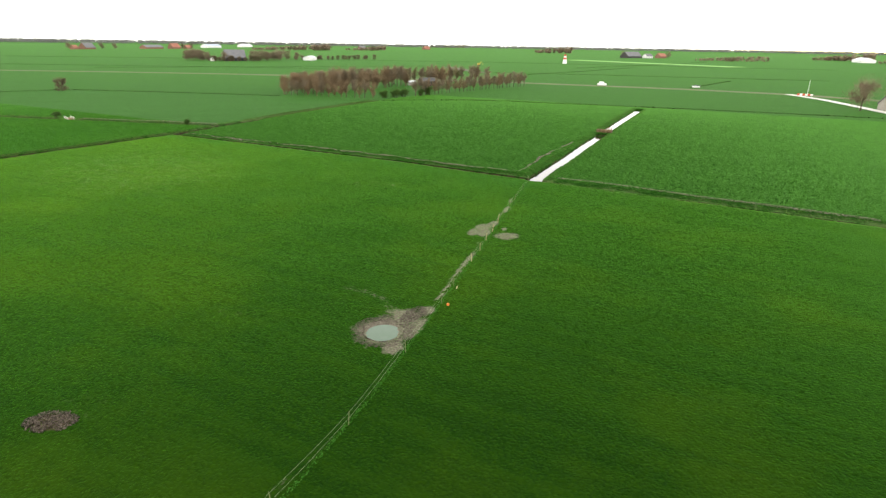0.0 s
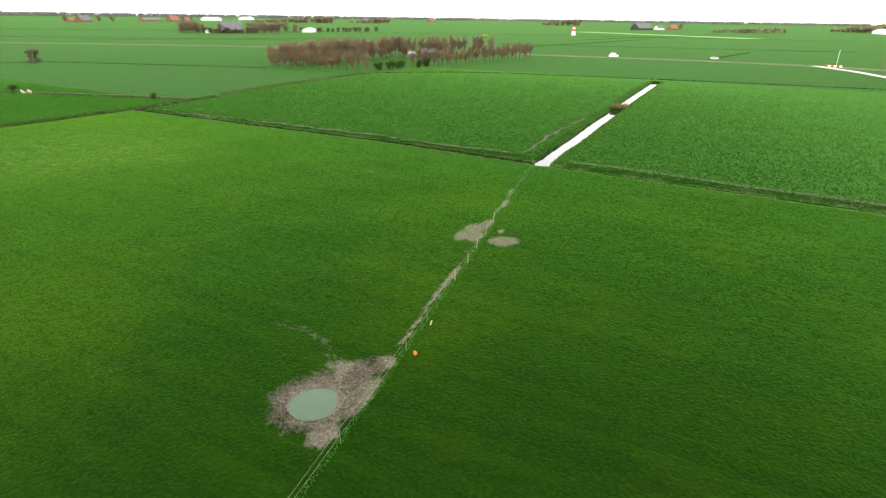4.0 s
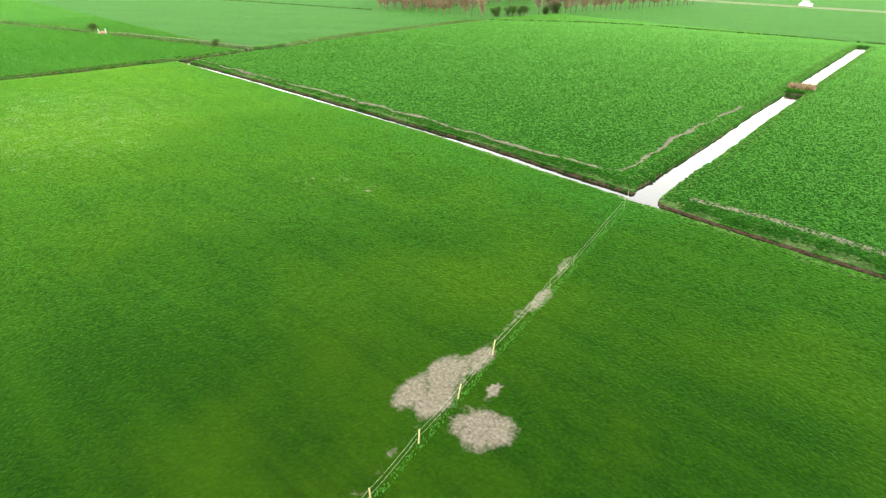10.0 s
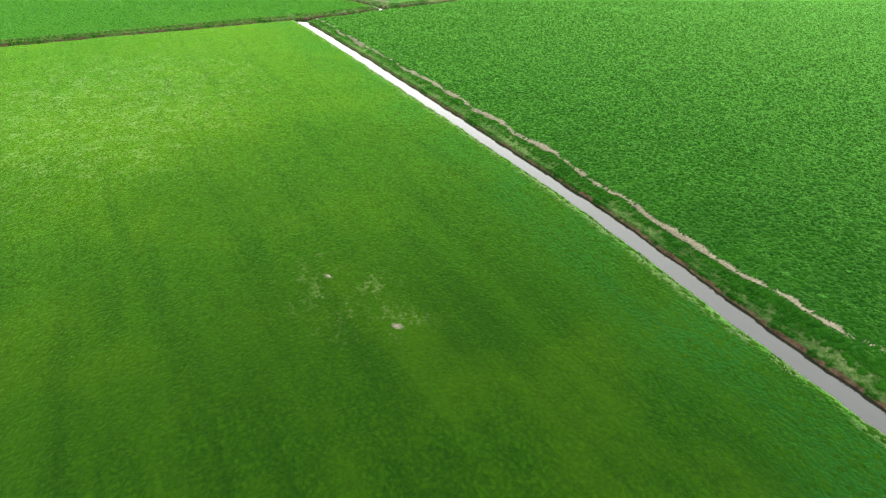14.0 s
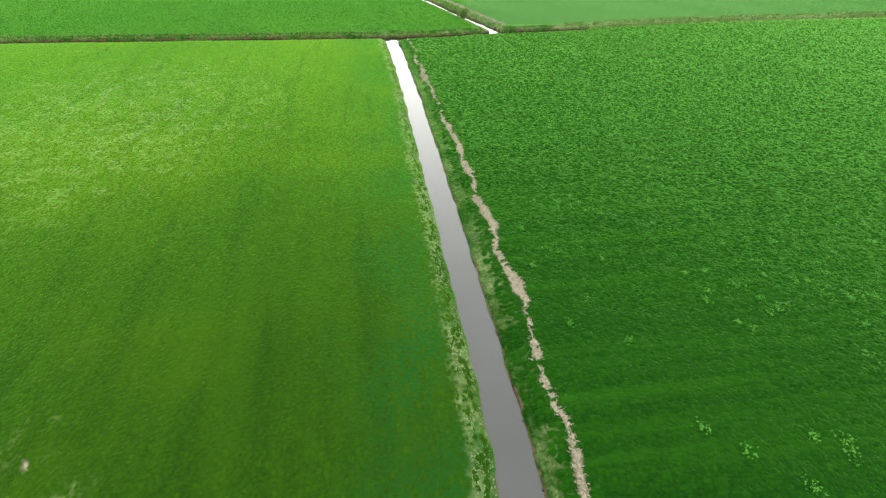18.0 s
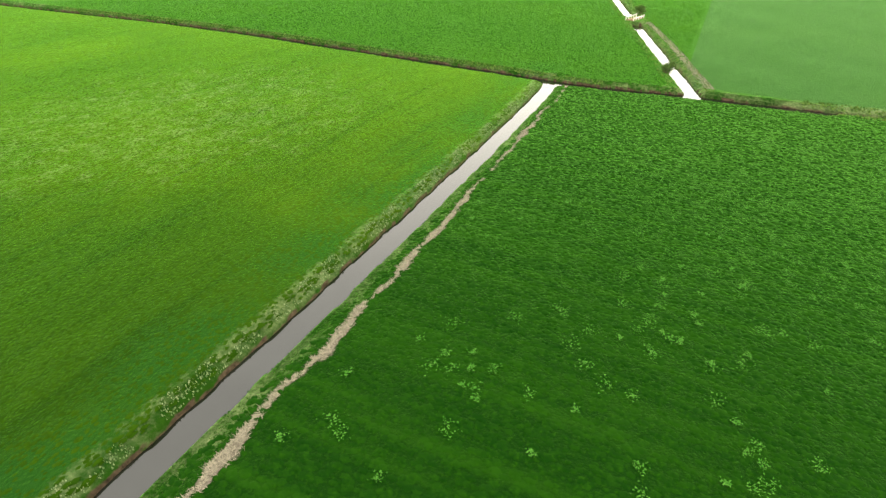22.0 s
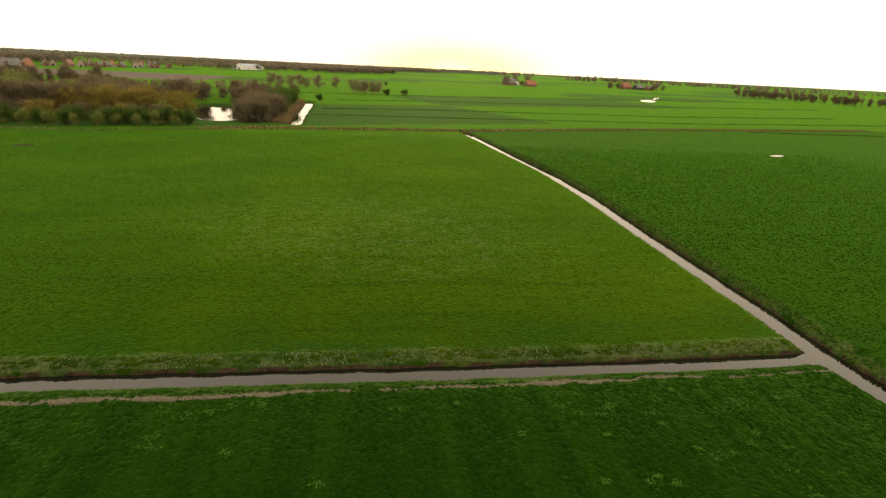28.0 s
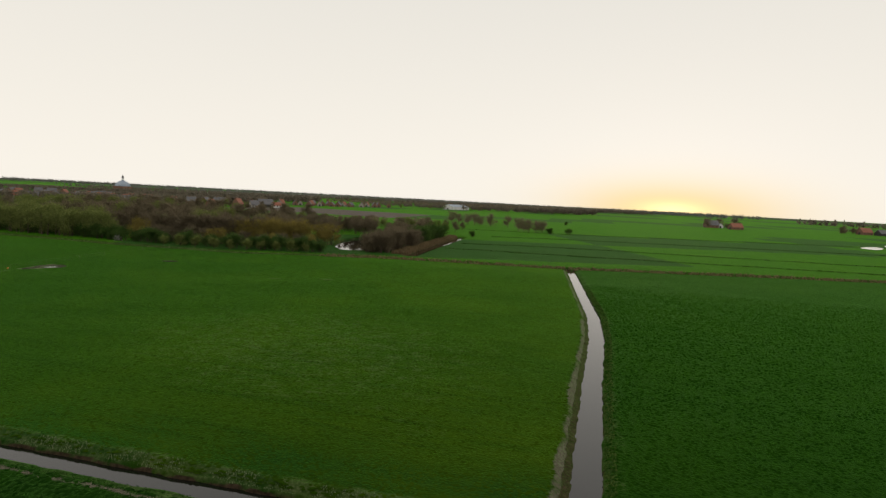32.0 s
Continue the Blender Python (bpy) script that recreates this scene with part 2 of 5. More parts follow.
# far turf bluer and paler: distance haze put into base and sheen colours
GRASS_HAZED = grass_material("haze_tinted_far_grass", (0.004676, 0.02286, 0.001989), (0.008316, 0.03431, 0.003182), (0.01559, 0.04597, 0.005571), (0.01352, 0.04128, 0.003579), (0.03, 0.30), 0.22, 0.35, sheen=(0.28, 0.80, 0.15), fuzz=0.18)
GRASS_HAZED_DEEP = grass_material("haze_tinted_deep_grass", (0.004618, 0.02269, 0.002828), (0.00831, 0.033, 0.004242), (0.01477, 0.04419, 0.006598), (0.01294, 0.04005, 0.004714), (0.30, 0.04), 0.22, 0.35, sheen=(0.28, 0.80, 0.15), fuzz=0.18)
GRASS_WEST = grass_material("west_grass", (0.002184, 0.01866, 0.0004777), (0.004578, 0.02862, 0.0007629), (0.01087, 0.04389, 0.001781), (0.01202, 0.0407, 0.001018), (0.05, 0.40), 0.26, 0.40, fuzz=0.18)
BLADES_WEST = grass_material("west_grass_tufts", (0.00232, 0.01983, 0.0005075), (0.004863, 0.0304, 0.0008104), (0.01155, 0.04663, 0.001892), (0.01277, 0.04325, 0.001082), (0.05, 0.40), 0.26, 0.40, tuft=True)
GRASS_OLIVE = grass_material("olive_grass", (0.00882, 0.04158, 0.00189), (0.02016, 0.0693, 0.00315), (0.03906, 0.09828, 0.0063), (0.04536, 0.09324, 0.00378), (0.04, 0.30), 0.24, 0.40)
SOIL = simple("ploughed_soil", (0.05, 0.038, 0.03), (0.13, 0.10, 0.08), 1.2, 0.9, 0.2, 0.1)
TUFT_DRY = simple("dry_tufts", (0.04, 0.09, 0.022), (0.20, 0.235, 0.12), 0.8, 0.85, 0.03, by_piece=0.5, thin=0.4)
TUFT_PALE = simple("pale_weed", (0.018, 0.085, 0.008), (0.050, 0.138, 0.021), 0.8, 0.85, 0.03, by_piece=0.5)
TUFT_REED = simple("rough_sedge", (0.018, 0.060, 0.006), (0.095, 0.145, 0.032), 0.4, 0.85, 0.03, by_piece=0.5, thin=0.4)
TUFT_BROWN = simple("brown_reed", (0.14, 0.10, 0.05), (0.36, 0.27, 0.15), 0.4, 0.85, 0.03, by_piece=0.5, thin=0.6)
STRAW = simple("straw_litter", (0.085, 0.075, 0.052), (0.25, 0.215, 0.155), 1.5, 0.85, 0.2, by_piece=0.5)
CLOD = simple("dark_clods", (0.045, 0.036, 0.028), (0.16, 0.128, 0.10), 2.0, 0.95, 0.15, by_piece=0.5)
WATER = water_material("ditch_water", (0.005, 0.0045, 0.0035), 0.005, 0.08)
WATER_POND = water_material("pond_water", (0.022, 0.062, 0.020), 0.02, 0.12, 3.0)
BARK = simple("bark", (0.05, 0.04, 0.028), (0.13, 0.10, 0.07), 4.0, 0.9, 0.2)
TWIG_BROWN = simple("brown_twigs", (0.085, 0.068, 0.045), (0.34, 0.27, 0.18), 0.4, 0.9, 0.15, by_piece=0.5, thin=0.4)
TWIG_RUST = simple("rust_twigs", (0.10, 0.072, 0.042), (0.37, 0.265, 0.155), 0.4, 0.9, 0.15, by_piece=0.5, thin=0.4)
TWIG_PURPLE = simple("purple_brown_twigs", (0.085, 0.068, 0.042), (0.24, 0.195, 0.125), 0.4, 0.9, 0.15, by_piece=0.5, thin=0.55)
LEAF_OCHRE = simple("ochre_buds", (0.15, 0.125, 0.03), (0.36, 0.285, 0.08), 0.5, 0.85, 0.2, by_piece=0.5, thin=0.55)
LEAF_WILLOW = simple("young_willow_leaves", (0.09, 0.125, 0.03), (0.25, 0.28, 0.085), 0.5, 0.85, 0.2, by_piece=0.5, thin=0.55)
LEAF_DARK = simple("dark_green_leaves", (0.025, 0.065, 0.012), (0.10, 0.17, 0.035), 0.5, 0.8, 0.25, by_piece=0.5, thin=0.55)
# far twigs greyed: aerial haze is mixed into this base colour
TWIG_HAZED = simple("haze_greyed_far_twigs", (0.12, 0.105, 0.080), (0.25, 0.215, 0.165), 0.2, 0.95, 0.05, by_piece=0.5, thin=0.55)
# horizon trees paler and greyer, the haze painted into their colour
TREES_HAZED = simple("haze_greyed_far_trees", (0.15, 0.155, 0.145), (0.28, 0.28, 0.26), 0.05, 0.95, 0.05, by_piece=0.4, thin=0.5)
WOOD_PALE = simple("pale_post_wood", (0.26, 0.22, 0.10), (0.50, 0.44, 0.22), 8.0, 0.8, 0.3, 0.01)
TAPE = simple("fence_tape", (0.17, 0.22, 0.11), (0.32, 0.37, 0.22), 3.0, 0.6, 0.3)
TIMBER = simple("weathered_timber", (0.10, 0.065, 0.04), (0.30, 0.20, 0.12), 5.0, 0.85, 0.25, 0.02)
ORANGE = simple("orange_plastic", (0.62, 0.16, 0.02), (0.78, 0.24, 0.04), 9.0, 0.45, 0.5)
CONCRETE = simple("pale_concrete", (0.42, 0.40, 0.36), (0.66, 0.64, 0.58), 1.5, 0.85, 0.3, 0.02)
ASPHALT = simple("worn_asphalt", (0.07, 0.068, 0.05), (0.14, 0.13, 0.095), 1.0, 0.95, 0.1, 0.01)
VERGE = simple("dry_verge", (0.05, 0.085, 0.018), (0.14, 0.16, 0.055), 0.4, 0.9, 0.2, 0.05)
BRICK = simple("brown_brick", (0.16, 0.085, 0.06), (0.30, 0.17, 0.12), 3.0, 0.9, 0.2)
BRICK_PALE = simple("pale_render", (0.27, 0.25, 0.22), (0.42, 0.39, 0.34), 2.0, 0.85, 0.25)
BLACK_WOOD = simple("black_boards", (0.025, 0.024, 0.024), (0.07, 0.066, 0.062), 3.0, 0.7, 0.3)
TILE_RED = simple("red_roof_tiles", (0.22, 0.08, 0.05), (0.34, 0.14, 0.095), 2.0, 0.8, 0.3)
TILE_GREY = simple("grey_roof_tiles", (0.08, 0.08, 0.085), (0.19, 0.185, 0.19), 2.0, 0.75, 0.3)
SHEET = simple("white_roof_sheet", (0.48, 0.50, 0.52), (0.64, 0.65, 0.66), 0.6, 0.4, 0.5)
SHEET_BLUE = simple("blue_grey_roof_sheet", (0.20, 0.25, 0.32), (0.36, 0.41, 0.48), 0.6, 0.45, 0.5)
PAINT_WHITE = simple("white_paint", (0.68, 0.68, 0.66), (0.82, 0.82, 0.80), 2.0, 0.5, 0.4)
PAINT_RED = simple("red_paint", (0.45, 0.05, 0.03), (0.60, 0.09, 0.05), 2.0, 0.5, 0.4)
PAINT_YELLOW = simple("yellow_paint", (0.55, 0.36, 0.04), (0.70, 0.48, 0.08), 2.0, 0.5, 0.4)
RUBBER = simple("black_rubber", (0.02, 0.02, 0.02), (0.05, 0.05, 0.05), 6.0, 0.8, 0.3)
PANE = simple("dark_window_glass", (0.02, 0.025, 0.03), (0.06, 0.07, 0.08), 1.0, 0.1, 0.6)


# ---- mesh helpers ----
def link_mesh(name, verts, faces, mats, parent=None, label="", smooth=False):
    me = bpy.data.meshes.new(name)
    me.from_pydata([tuple(v) for v in verts], [], [tuple(f) for f in faces])
    for mm in mats if isinstance(mats, (list, tuple)) else [mats]:
        me.materials.append(mm)
    if smooth:
        me.shade_smooth()
    ob = new(name, me)
    if parent:
        ob.parent = parent
    if label:
        ob["label"] = label
    return ob


def part(name, bm, mat, parent, label="", smooth=False):
    me = bpy.data.meshes.new(name)
    bm.to_mesh(me)
    bm.free()
    me.materials.append(mat)
    if smooth:
        me.shade_smooth()
    ob = new(name, me)
    ob.parent = parent
    if label:
        ob["label"] = label
    return ob


def box(bm, sx, sy, sz, x=0, y=0, z=0, turn=0.0, soft=0.0):
    """A box that stands on z, bevelled."""
    r = bmesh.ops.create_cube(bm, size=1.0, matrix=Matrix.Translation((x, y, z + sz / 2)) @ Matrix.Rotation(turn, 4, "Z") @ Matrix.Diagonal((sx, sy, sz, 1)))
    if soft:
        bmesh.ops.bevel(bm, geom=list({e for v in r["verts"] for e in v.link_edges}), offset=soft, segments=1, affect="EDGES")
    return bm


def tube(verts, faces, points, radii, sides=6):
    """Adds a bent, tapered tube to the lists."""
    base = len(verts)
    for i, (p, r) in enumerate(zip(points, radii)):
        p = Vector(p)
        ahead = (Vector(points[min(i + 1, len(points) - 1)]) - Vector(points[max(i - 1, 0)])).normalized()
        side = ahead.orthogonal().normalized()
        up = ahead.cross(side)
        for k in range(sides):
            a = 2 * math.pi * k / sides
            verts.append(p + (side * math.cos(a) + up * math.sin(a)) * r)
    for i in range(len(points) - 1):
        for k in range(sides):
            a, b = base + i * sides + k, base + i * sides + (k + 1) % sides
            faces.append((a, b, b + sides, a + sides))
    faces.append(tuple(base + (len(points) - 1) * sides + k for k in range(sides)))


def empty(name, m, label, category, group="", kind=""):
    ob = new(name)
    ob.empty_display_size = 0.5
    ob.matrix_basis = m
    return tagged(ob, label, category, group, kind)


# ---- the plan: ditches as centre lines, half width of the water, bank ----
DITCHES = {
    "main": ([(-33.5, 105.4), (-38, 105.7), (-46, 106.2), (-60, 107.3), (-84, 107.6), (-110, 107.8), (-128, 107.7), (-138, 107.3)], 0.88, 0.9),
    "east": ([(-33.5, 105.2), (-30, 104.6), (-18, 104.0), (-6, 103.6), (21, 102.0), (90, 98.5), (260, 90)], 0.38, 1.1),
    "north": ([(-34.2, 105.6), (-34.7, 108), (-34.8, 113), (-35.0, 130), (-35.7, 152), (-35.8, 168), (-36.6, 182), (-37.6, 249)], 1.25, 1.6),
    "south": ([(-135.8, -33), (-138.4, 5), (-140.6, 36), (-140.6, 54), (-139.4, 76), (-138.8, 91), (-138.4, 100), (-137.8, 107), (-138, 114), (-139.6, 124), (-140.6, 140)], 0.95, 1.0),
    "grove": ([(-140.6, 138), (-143.5, 164), (-144.5, 216)], 0.5, 1.2),
    "west": ([(-139.5, 125.8), (-142.3, 125.0), (-165, 118.0), (-202, 106.5), (-272, 85), (-394, 38)], 0.95, 1.0),
    "dike": ([(120, -12), (60, -8), (0, -5.5), (-40, -9), (-62, -18), (-80, -25), (-134, -33), (-200, -55), (-330, -88)], 0.5, 1.4),
    "cut": ([(-84, -38), (-82.5, -70), (-81.5, -105), (-80, -142)], 2.0, 1.5),
}


def near_line(x, y, pts):
    """Distance to a polyline and the signed side (left positive), for arrays."""
    best = np.full(x.shape, 1e9)
    side = np.zeros(x.shape)
    for (ax, ay), (bx, by) in zip(pts[:-1], pts[1:]):
        dx, dy = bx - ax, by - ay
        ll = dx * dx + dy * dy
        u = np.clip(((x - ax) * dx + (y - ay) * dy) / ll, 0, 1)
        ox, oy = x - ax - u * dx, y - ay - u * dy
        dd = np.hypot(ox, oy)
        s = dx * oy - dy * ox
        closer = dd < best
        best, side = np.where(closer, dd, best), np.where(closer, np.sign(s), side)
    return best, side


def wobble(x, y, size, seed=0.0):
    """A smooth, seeded unevenness between about -1 and 1."""
    out = np.zeros(np.shape(x))
    rng = np.random.RandomState(int(seed * 10) + 7)
    for _ in range(7):
        a, p, s = rng.uniform(0, 6.283), rng.uniform(0, 6.283), size * rng.uniform(0.6, 1.7)
        out = out + np.sin((x * np.cos(a) + y * np.sin(a)) * 6.283 / s + p)
    return out / 3.2


def smooth01(v):
    v = np.clip(v, 0, 1)
    return v * v * (3 - 2 * v)


def ellipse(x, y, cx, cy, rx, ry, turn=0.0):
    c, s = math.cos(radians(turn)), math.sin(radians(turn))
    u, v = (x - cx) * c + (y - cy) * s, -(x - cx) * s + (y - cy) * c
    return np.hypot(u / rx, v / ry)


LAKE = (-54.5, -72, 9.5, 33, 14)
DAMS = [(-35.9, 175.0, 3.0), (-189.0, 110.5, 3.0)]


def height(x, y):
    z = 0.05 * wobble(x, y, 26, 1) + 0.03 * wobble(x, y, 9, 2)
    deep = np.zeros(np.shape(x))
    for key, (pts, half, bank) in DITCHES.items():
        d, side = near_line(x, y, pts)
        d = d + 0.07 * wobble(x, y, 3.4, 3) + 0.05 * wobble(x, y, 1.5, 4)
        # a steep peat face at the water, then a gentler bank up to the field
        edge, lip = 0.30, 0.16
        if key == "main":
            edge, bank = 0.36, np.where(side > 0, 1.0, 2.2)
        elif key == "south":
            edge, bank = np.where(side < 0, 0.60, 0.30), np.where(side < 0, 1.7, 1.0)
        elif key == "east":
            edge, bank = 0.40, np.where(side > 0, 2.6, 1.0)
        cut = 1.0 + (edge - 1.0) * np.clip((d - half) / lip, 0, 1)
        deep = np.maximum(deep, np.where(d < half + lip, cut, edge * smooth01(1 - (d - half - lip) / bank)))
    lake = ellipse(x, y, *LAKE) + 0.06 * wobble(x, y, 9, 5)
    deep = np.maximum(deep, smooth01((1.06 - lake) / 0.12))
    for cx, cy, r in DAMS:
        deep = deep * smooth01((np.hypot(x - cx, y - cy) - r) / 1.0)
    pond = ellipse(x, y, -26.75, 40.15, 1.45, 1.5, 20) + 0.05 * wobble(x, y, 2.6, 6)
    return np.where(deep > 0.01, z * (1 - deep) - 1.2 * deep, z) - 0.3 * smooth01((1.25 - pond) / 0.5)


FENCE = [(-16.5, -14), (-20.9, 20.1), (-21.9, 30), (-24.2, 44), (-26.8, 59.4), (-28.8, 70.9), (-31.0, 83.3), (-34.0, 100.7), (-34.9, 103.4)]
LITTER = [(-39.2, 152), (-39.6, 143), (-39.8, 127), (-38.9, 113), (-39.3, 110.0), (-47, 109.3), (-58, 110.0), (-68, 110.3), (-84, 110.5), (-98, 110.5), (-112, 110.3), (-136, 110.0)]
LITTER_WEST = [(-142.8, 127.4), (-154.8, 123.6), (-171.5, 118.8), (-186.8, 113.6)]
LITTER_EAST = [(-30.5, 107.9), (-24, 108.3), (-14, 107.4), (-6, 106.6), (20, 105)]


def litter_reach(x, y, line, wide):
    """Distance to the ragged heart of a line of cuttings, and its half width there; next to nothing in the gaps."""
    d, side = near_line(x, y, line)
    d = np.abs(d * side + 0.22 * wobble(x, y, 5.5, 16) + 0.10 * wobble(x, y, 1.7, 17))
    return d, wide * np.clip(0.68 + 0.5 * wobble(x, y, 10, 11) + 0.4 * wobble(x, y, 3.1, 12), 0.02, 1.7)


def zones(x, y, z):
    """Bare straw-coloured ground, dark mud or peat, and pale rough grass, each 0 to 1."""
    bare = np.zeros(np.shape(x))
    for cx, cy, rx, ry, turn in ((-31.1, 69.5, 0.85, 1.4, 10), (-30.8, 72.0, 1.0, 1.7, 14), (-30.1, 74.3, 0.7, 1.3, 14), (-29.7, 70.0, 0.75, 1.6, 10), (-26.5, 70.2, 1.5, 1.45, 0), (-27.8, 72.6, 0.35, 0.8, 20), (-26.7, 40.3, 2.5, 2.6, 0), (-26.2, 43.6, 1.3, 1.6, 10), (-25.3, 45.6, 0.75, 1.1, 0), (-24.3, 42.0, 0.7, 2.2, 8), (-24.5, 38.2, 0.9, 1.2, 8), (-55.0, 87.0, 0.35, 0.3, 0), (-61.0, 85.0, 0.3, 0.25, 0), (-17.6, 49.9, 0.35, 0.25, 0), (-16.6, 49.6, 0.2, 0.25, 0), (-31.2, 82.6, 0.5, 1.8, 12), (-27.2, 58.0, 0.27, 5.0, 8), (-25.9, 50.5, 0.2, 3.5, 8)):
        bare = np.maximum(bare, 0.86 * smooth01((1.75 - ellipse(x, y, cx, cy, rx, ry, turn)) / 1.4))
    bare = np.maximum(bare, 0.38 * smooth01(1.5 - near_line(x, y, [(-35.5, 46.4), (-33.0, 46.5), (-30.9, 45.9), (-29.4, 45.0), (-27.6, 43.8)])[0] / (0.35 + 0.12 * np.clip(x + 36, 0, 8) / 2)))
    d, side = near_line(x, y, FENCE)
    bare = bare * np.where((y > 36) & (y < 52) & (side < 0), smooth01(1 - d / 0.2), 1.0)
    bare = np.maximum(bare, 0.60 * smooth01(1 - np.abs(d - 0.6 + 0.25 * wobble(x, y, 7, 31)) / (0.8 + 0.3 * wobble(x, y, 3, 32))) * (side > 0) * (y < 92) * np.clip((y - 5) / 60, 0.45, 1) * (0.62 + 0.38 * wobble(x, y, 8, 9)))
    for line, wide, amount in ((LITTER, 0.24, 0.85), (LITTER_EAST, 0.24, 0.26), (LITTER_WEST, 0.4, 0.62)):
        d, reach = litter_reach(x, y, line, wide)
        bare = np.maximum(bare, amount * smooth01(1.6 - d / reach))
    mud = np.zeros(np.shape(x))
    for cx, cy, rx, ry, turn in ((-39.2, 19.0, 1.5, 0.9, 25), (-83.8, 24.6, 1.6, 1.2, 0), (-74.5, 30.0, 1.8, 0.7, 10)):
        mud = np.maximum(mud, 0.9 * smooth01((1.6 - ellipse(x, y, cx, cy, rx, ry, turn)) / 1.2))
    mud = np.maximum(mud, np.clip((-z - 0.44) / 0.06, 0, 1) * (ellipse(x, y, -26.75, 40.2, 4, 4) > 1))
    d, side = near_line(x, y, DITCHES["south"][0])
    bare = np.maximum(bare, smooth01(1.3 - np.abs(d - 1.6) / 1.0) * (side < 0) * (y < 103) * (0.8 + 0.3 * wobble(x, y, 9, 14)))
    rough = np.zeros(np.shape(x))
    for cx, cy, rx, ry, turn in ((-58.0, 85.5, 7.0, 4.0, 20), (-40.9, 37.0, 2.6, 1.8, 20), (-39.0, 20.8, 2.8, 2.0, 20), (-124, 94.5, 5, 3, 0)):
        rough = np.maximum(rough, 0.12 * smooth01((1.7 - ellipse(x, y, cx, cy, rx, ry, turn)) / 1.4))
    d, side = near_line(x, y, DITCHES["main"][0])
    rough = np.maximum(rough, 0.42 * smooth01(1.5 - np.abs(d - 1.6) / 0.8) * np.where(side > 0, 1.0, 0.9) * (0.75 + 0.3 * wobble(x, y, 7, 15)))
    for key, amount in (("south", 0.30), ("dike", 0.62), ("east", 0.26), ("west", 0.45), ("grove", 0.5)):
        d, side = near_line(x, y, DITCHES[key][0])
        rough = np.maximum(rough, amount * smooth01(1.6 - d / 2.2))
    rough = np.maximum(rough, 0.22 * smooth01((1.5 - ellipse(x, y, -105, 74, 26, 20, -20)) / 1.2))
    d, side = near_line(x, y, DITCHES["main"][0])
    lush = 0.75 * smooth01(1.35 - (d + 0.8 * wobble(x, y, 14, 18)) / 8.0) * (side > 0) * np.clip(0.75 + 0.4 * wobble(x, y, 6, 19), 0, 1)
    return bare, mud, rough, lush


# ---- ground: one sheet to the horizon, finest along the ditches ----
def axis(stops, outer):
    """Grid lines: (to, step) pairs from the first value, then widening steps out to the horizon."""
    lines = [stops[0]]
    for to, step in stops[1:]:
        n = max(1, round((to - lines[-1]) / step))
        lines += list(np.linspace(lines[-1], to, n + 1)[1:])
    low, high, grow = [lines[0]], [lines[-1]], 3.0
    while low[-1] > -outer:
        grow *= 1.22
        low.append(low[-1] - grow)
        high.append(high[-1] + grow)
    return np.array(low[:0:-1] + lines + high[1:])


gx = axis([-400, (-282, 2.0), (-144, 0.75), (-134, 0.16), (-130, 0.4), (-95, 1.0), (-77, 0.7), (-46, 0.8), (-39, 0.4), (-32, 0.18), (-20, 0.35), (60, 1.3), (120, 2.5)], 4600)
gy = axis([-160, (-45, 1.5), (-2, 0.7), (15, 1.0), (102.5, 0.6), (111, 0.13), (127, 0.4), (260, 1.2), (330, 2.5)], 4600)
XX, YY = np.meshgrid(gx, gy)
ZZ = height(XX, YY)
nx, ny = len(gx), len(gy)
idx = np.arange(nx * ny).reshape(ny, nx)
quads = np.stack([idx[:-1, :-1], idx[:-1, 1:], idx[1:, 1:], idx[1:, :-1]], -1).reshape(-1, 4)
me = bpy.data.meshes.new("ground")
me.vertices.add(nx * ny)
me.vertices.foreach_set("co", np.stack([XX, YY, ZZ], -1).astype(np.float32).ravel())
me.loops.add(quads.size)
me.loops.foreach_set("vertex_index", quads.astype(np.int32).ravel())
me.polygons.add(len(quads))
me.polygons.foreach_set("loop_start", (np.arange(len(quads)) * 4).astype(np.int32))
me.polygons.foreach_set("loop_total", np.full(len(quads), 4, np.int32))
bare, mud, rough, lush = zones(XX, YY, ZZ)
col = me.color_attributes.new("zones", "FLOAT_COLOR", "POINT")
col.data.foreach_set("color", np.stack([bare, mud, rough, lush], -1).astype(np.float32).ravel())
for mm in (GRASS_PASTURE, GRASS_MEADOW, GRASS_HAZED, GRASS_HAZED_DEEP, GRASS_OLIVE, SOIL, GRASS_WEST):
    me.materials.append(mm)


def line_y(x, pts):
    p = sorted(pts)
    return np.interp(x, [a for a, _ in p], [b for _, b in p])


def parcel(x, y):
    """Which turf grows where: the grazed pasture, the lush meadows, the far fields in haze-tinted greens."""
    main = np.where(x < -33.5, line_y(x, DITCHES["main"][0]), line_y(x, DITCHES["east"][0]))
    inside = np.interp(y, [b for _, b in DITCHES["south"][0]], [a for a, _ in DITCHES["south"][0]])
    dike = line_y(x, DITCHES["dike"][0])
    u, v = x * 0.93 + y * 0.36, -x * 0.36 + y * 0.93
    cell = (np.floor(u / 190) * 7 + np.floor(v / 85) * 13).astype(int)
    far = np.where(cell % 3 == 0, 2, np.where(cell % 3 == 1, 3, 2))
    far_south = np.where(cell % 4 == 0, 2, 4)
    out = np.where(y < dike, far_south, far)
    out = np.where((y >= dike) & (y < main) & (x > inside), 0, out)
    out = np.where((y >= main) & (x > -143) & (y < 256), 1, out)
    out = np.where((x <= inside) & (y < 124) & (y > dike) & (x > -420), 6, out)
    out = np.where((x <= -143) & (y >= 100) & (y < 250) & (x > -330) & (out != 6), np.where(v > 165, 3, 2), out)
    out = np.where((x > 20) & (x < 190) & (y < -335) & (y > -470), 5, out)
    return out


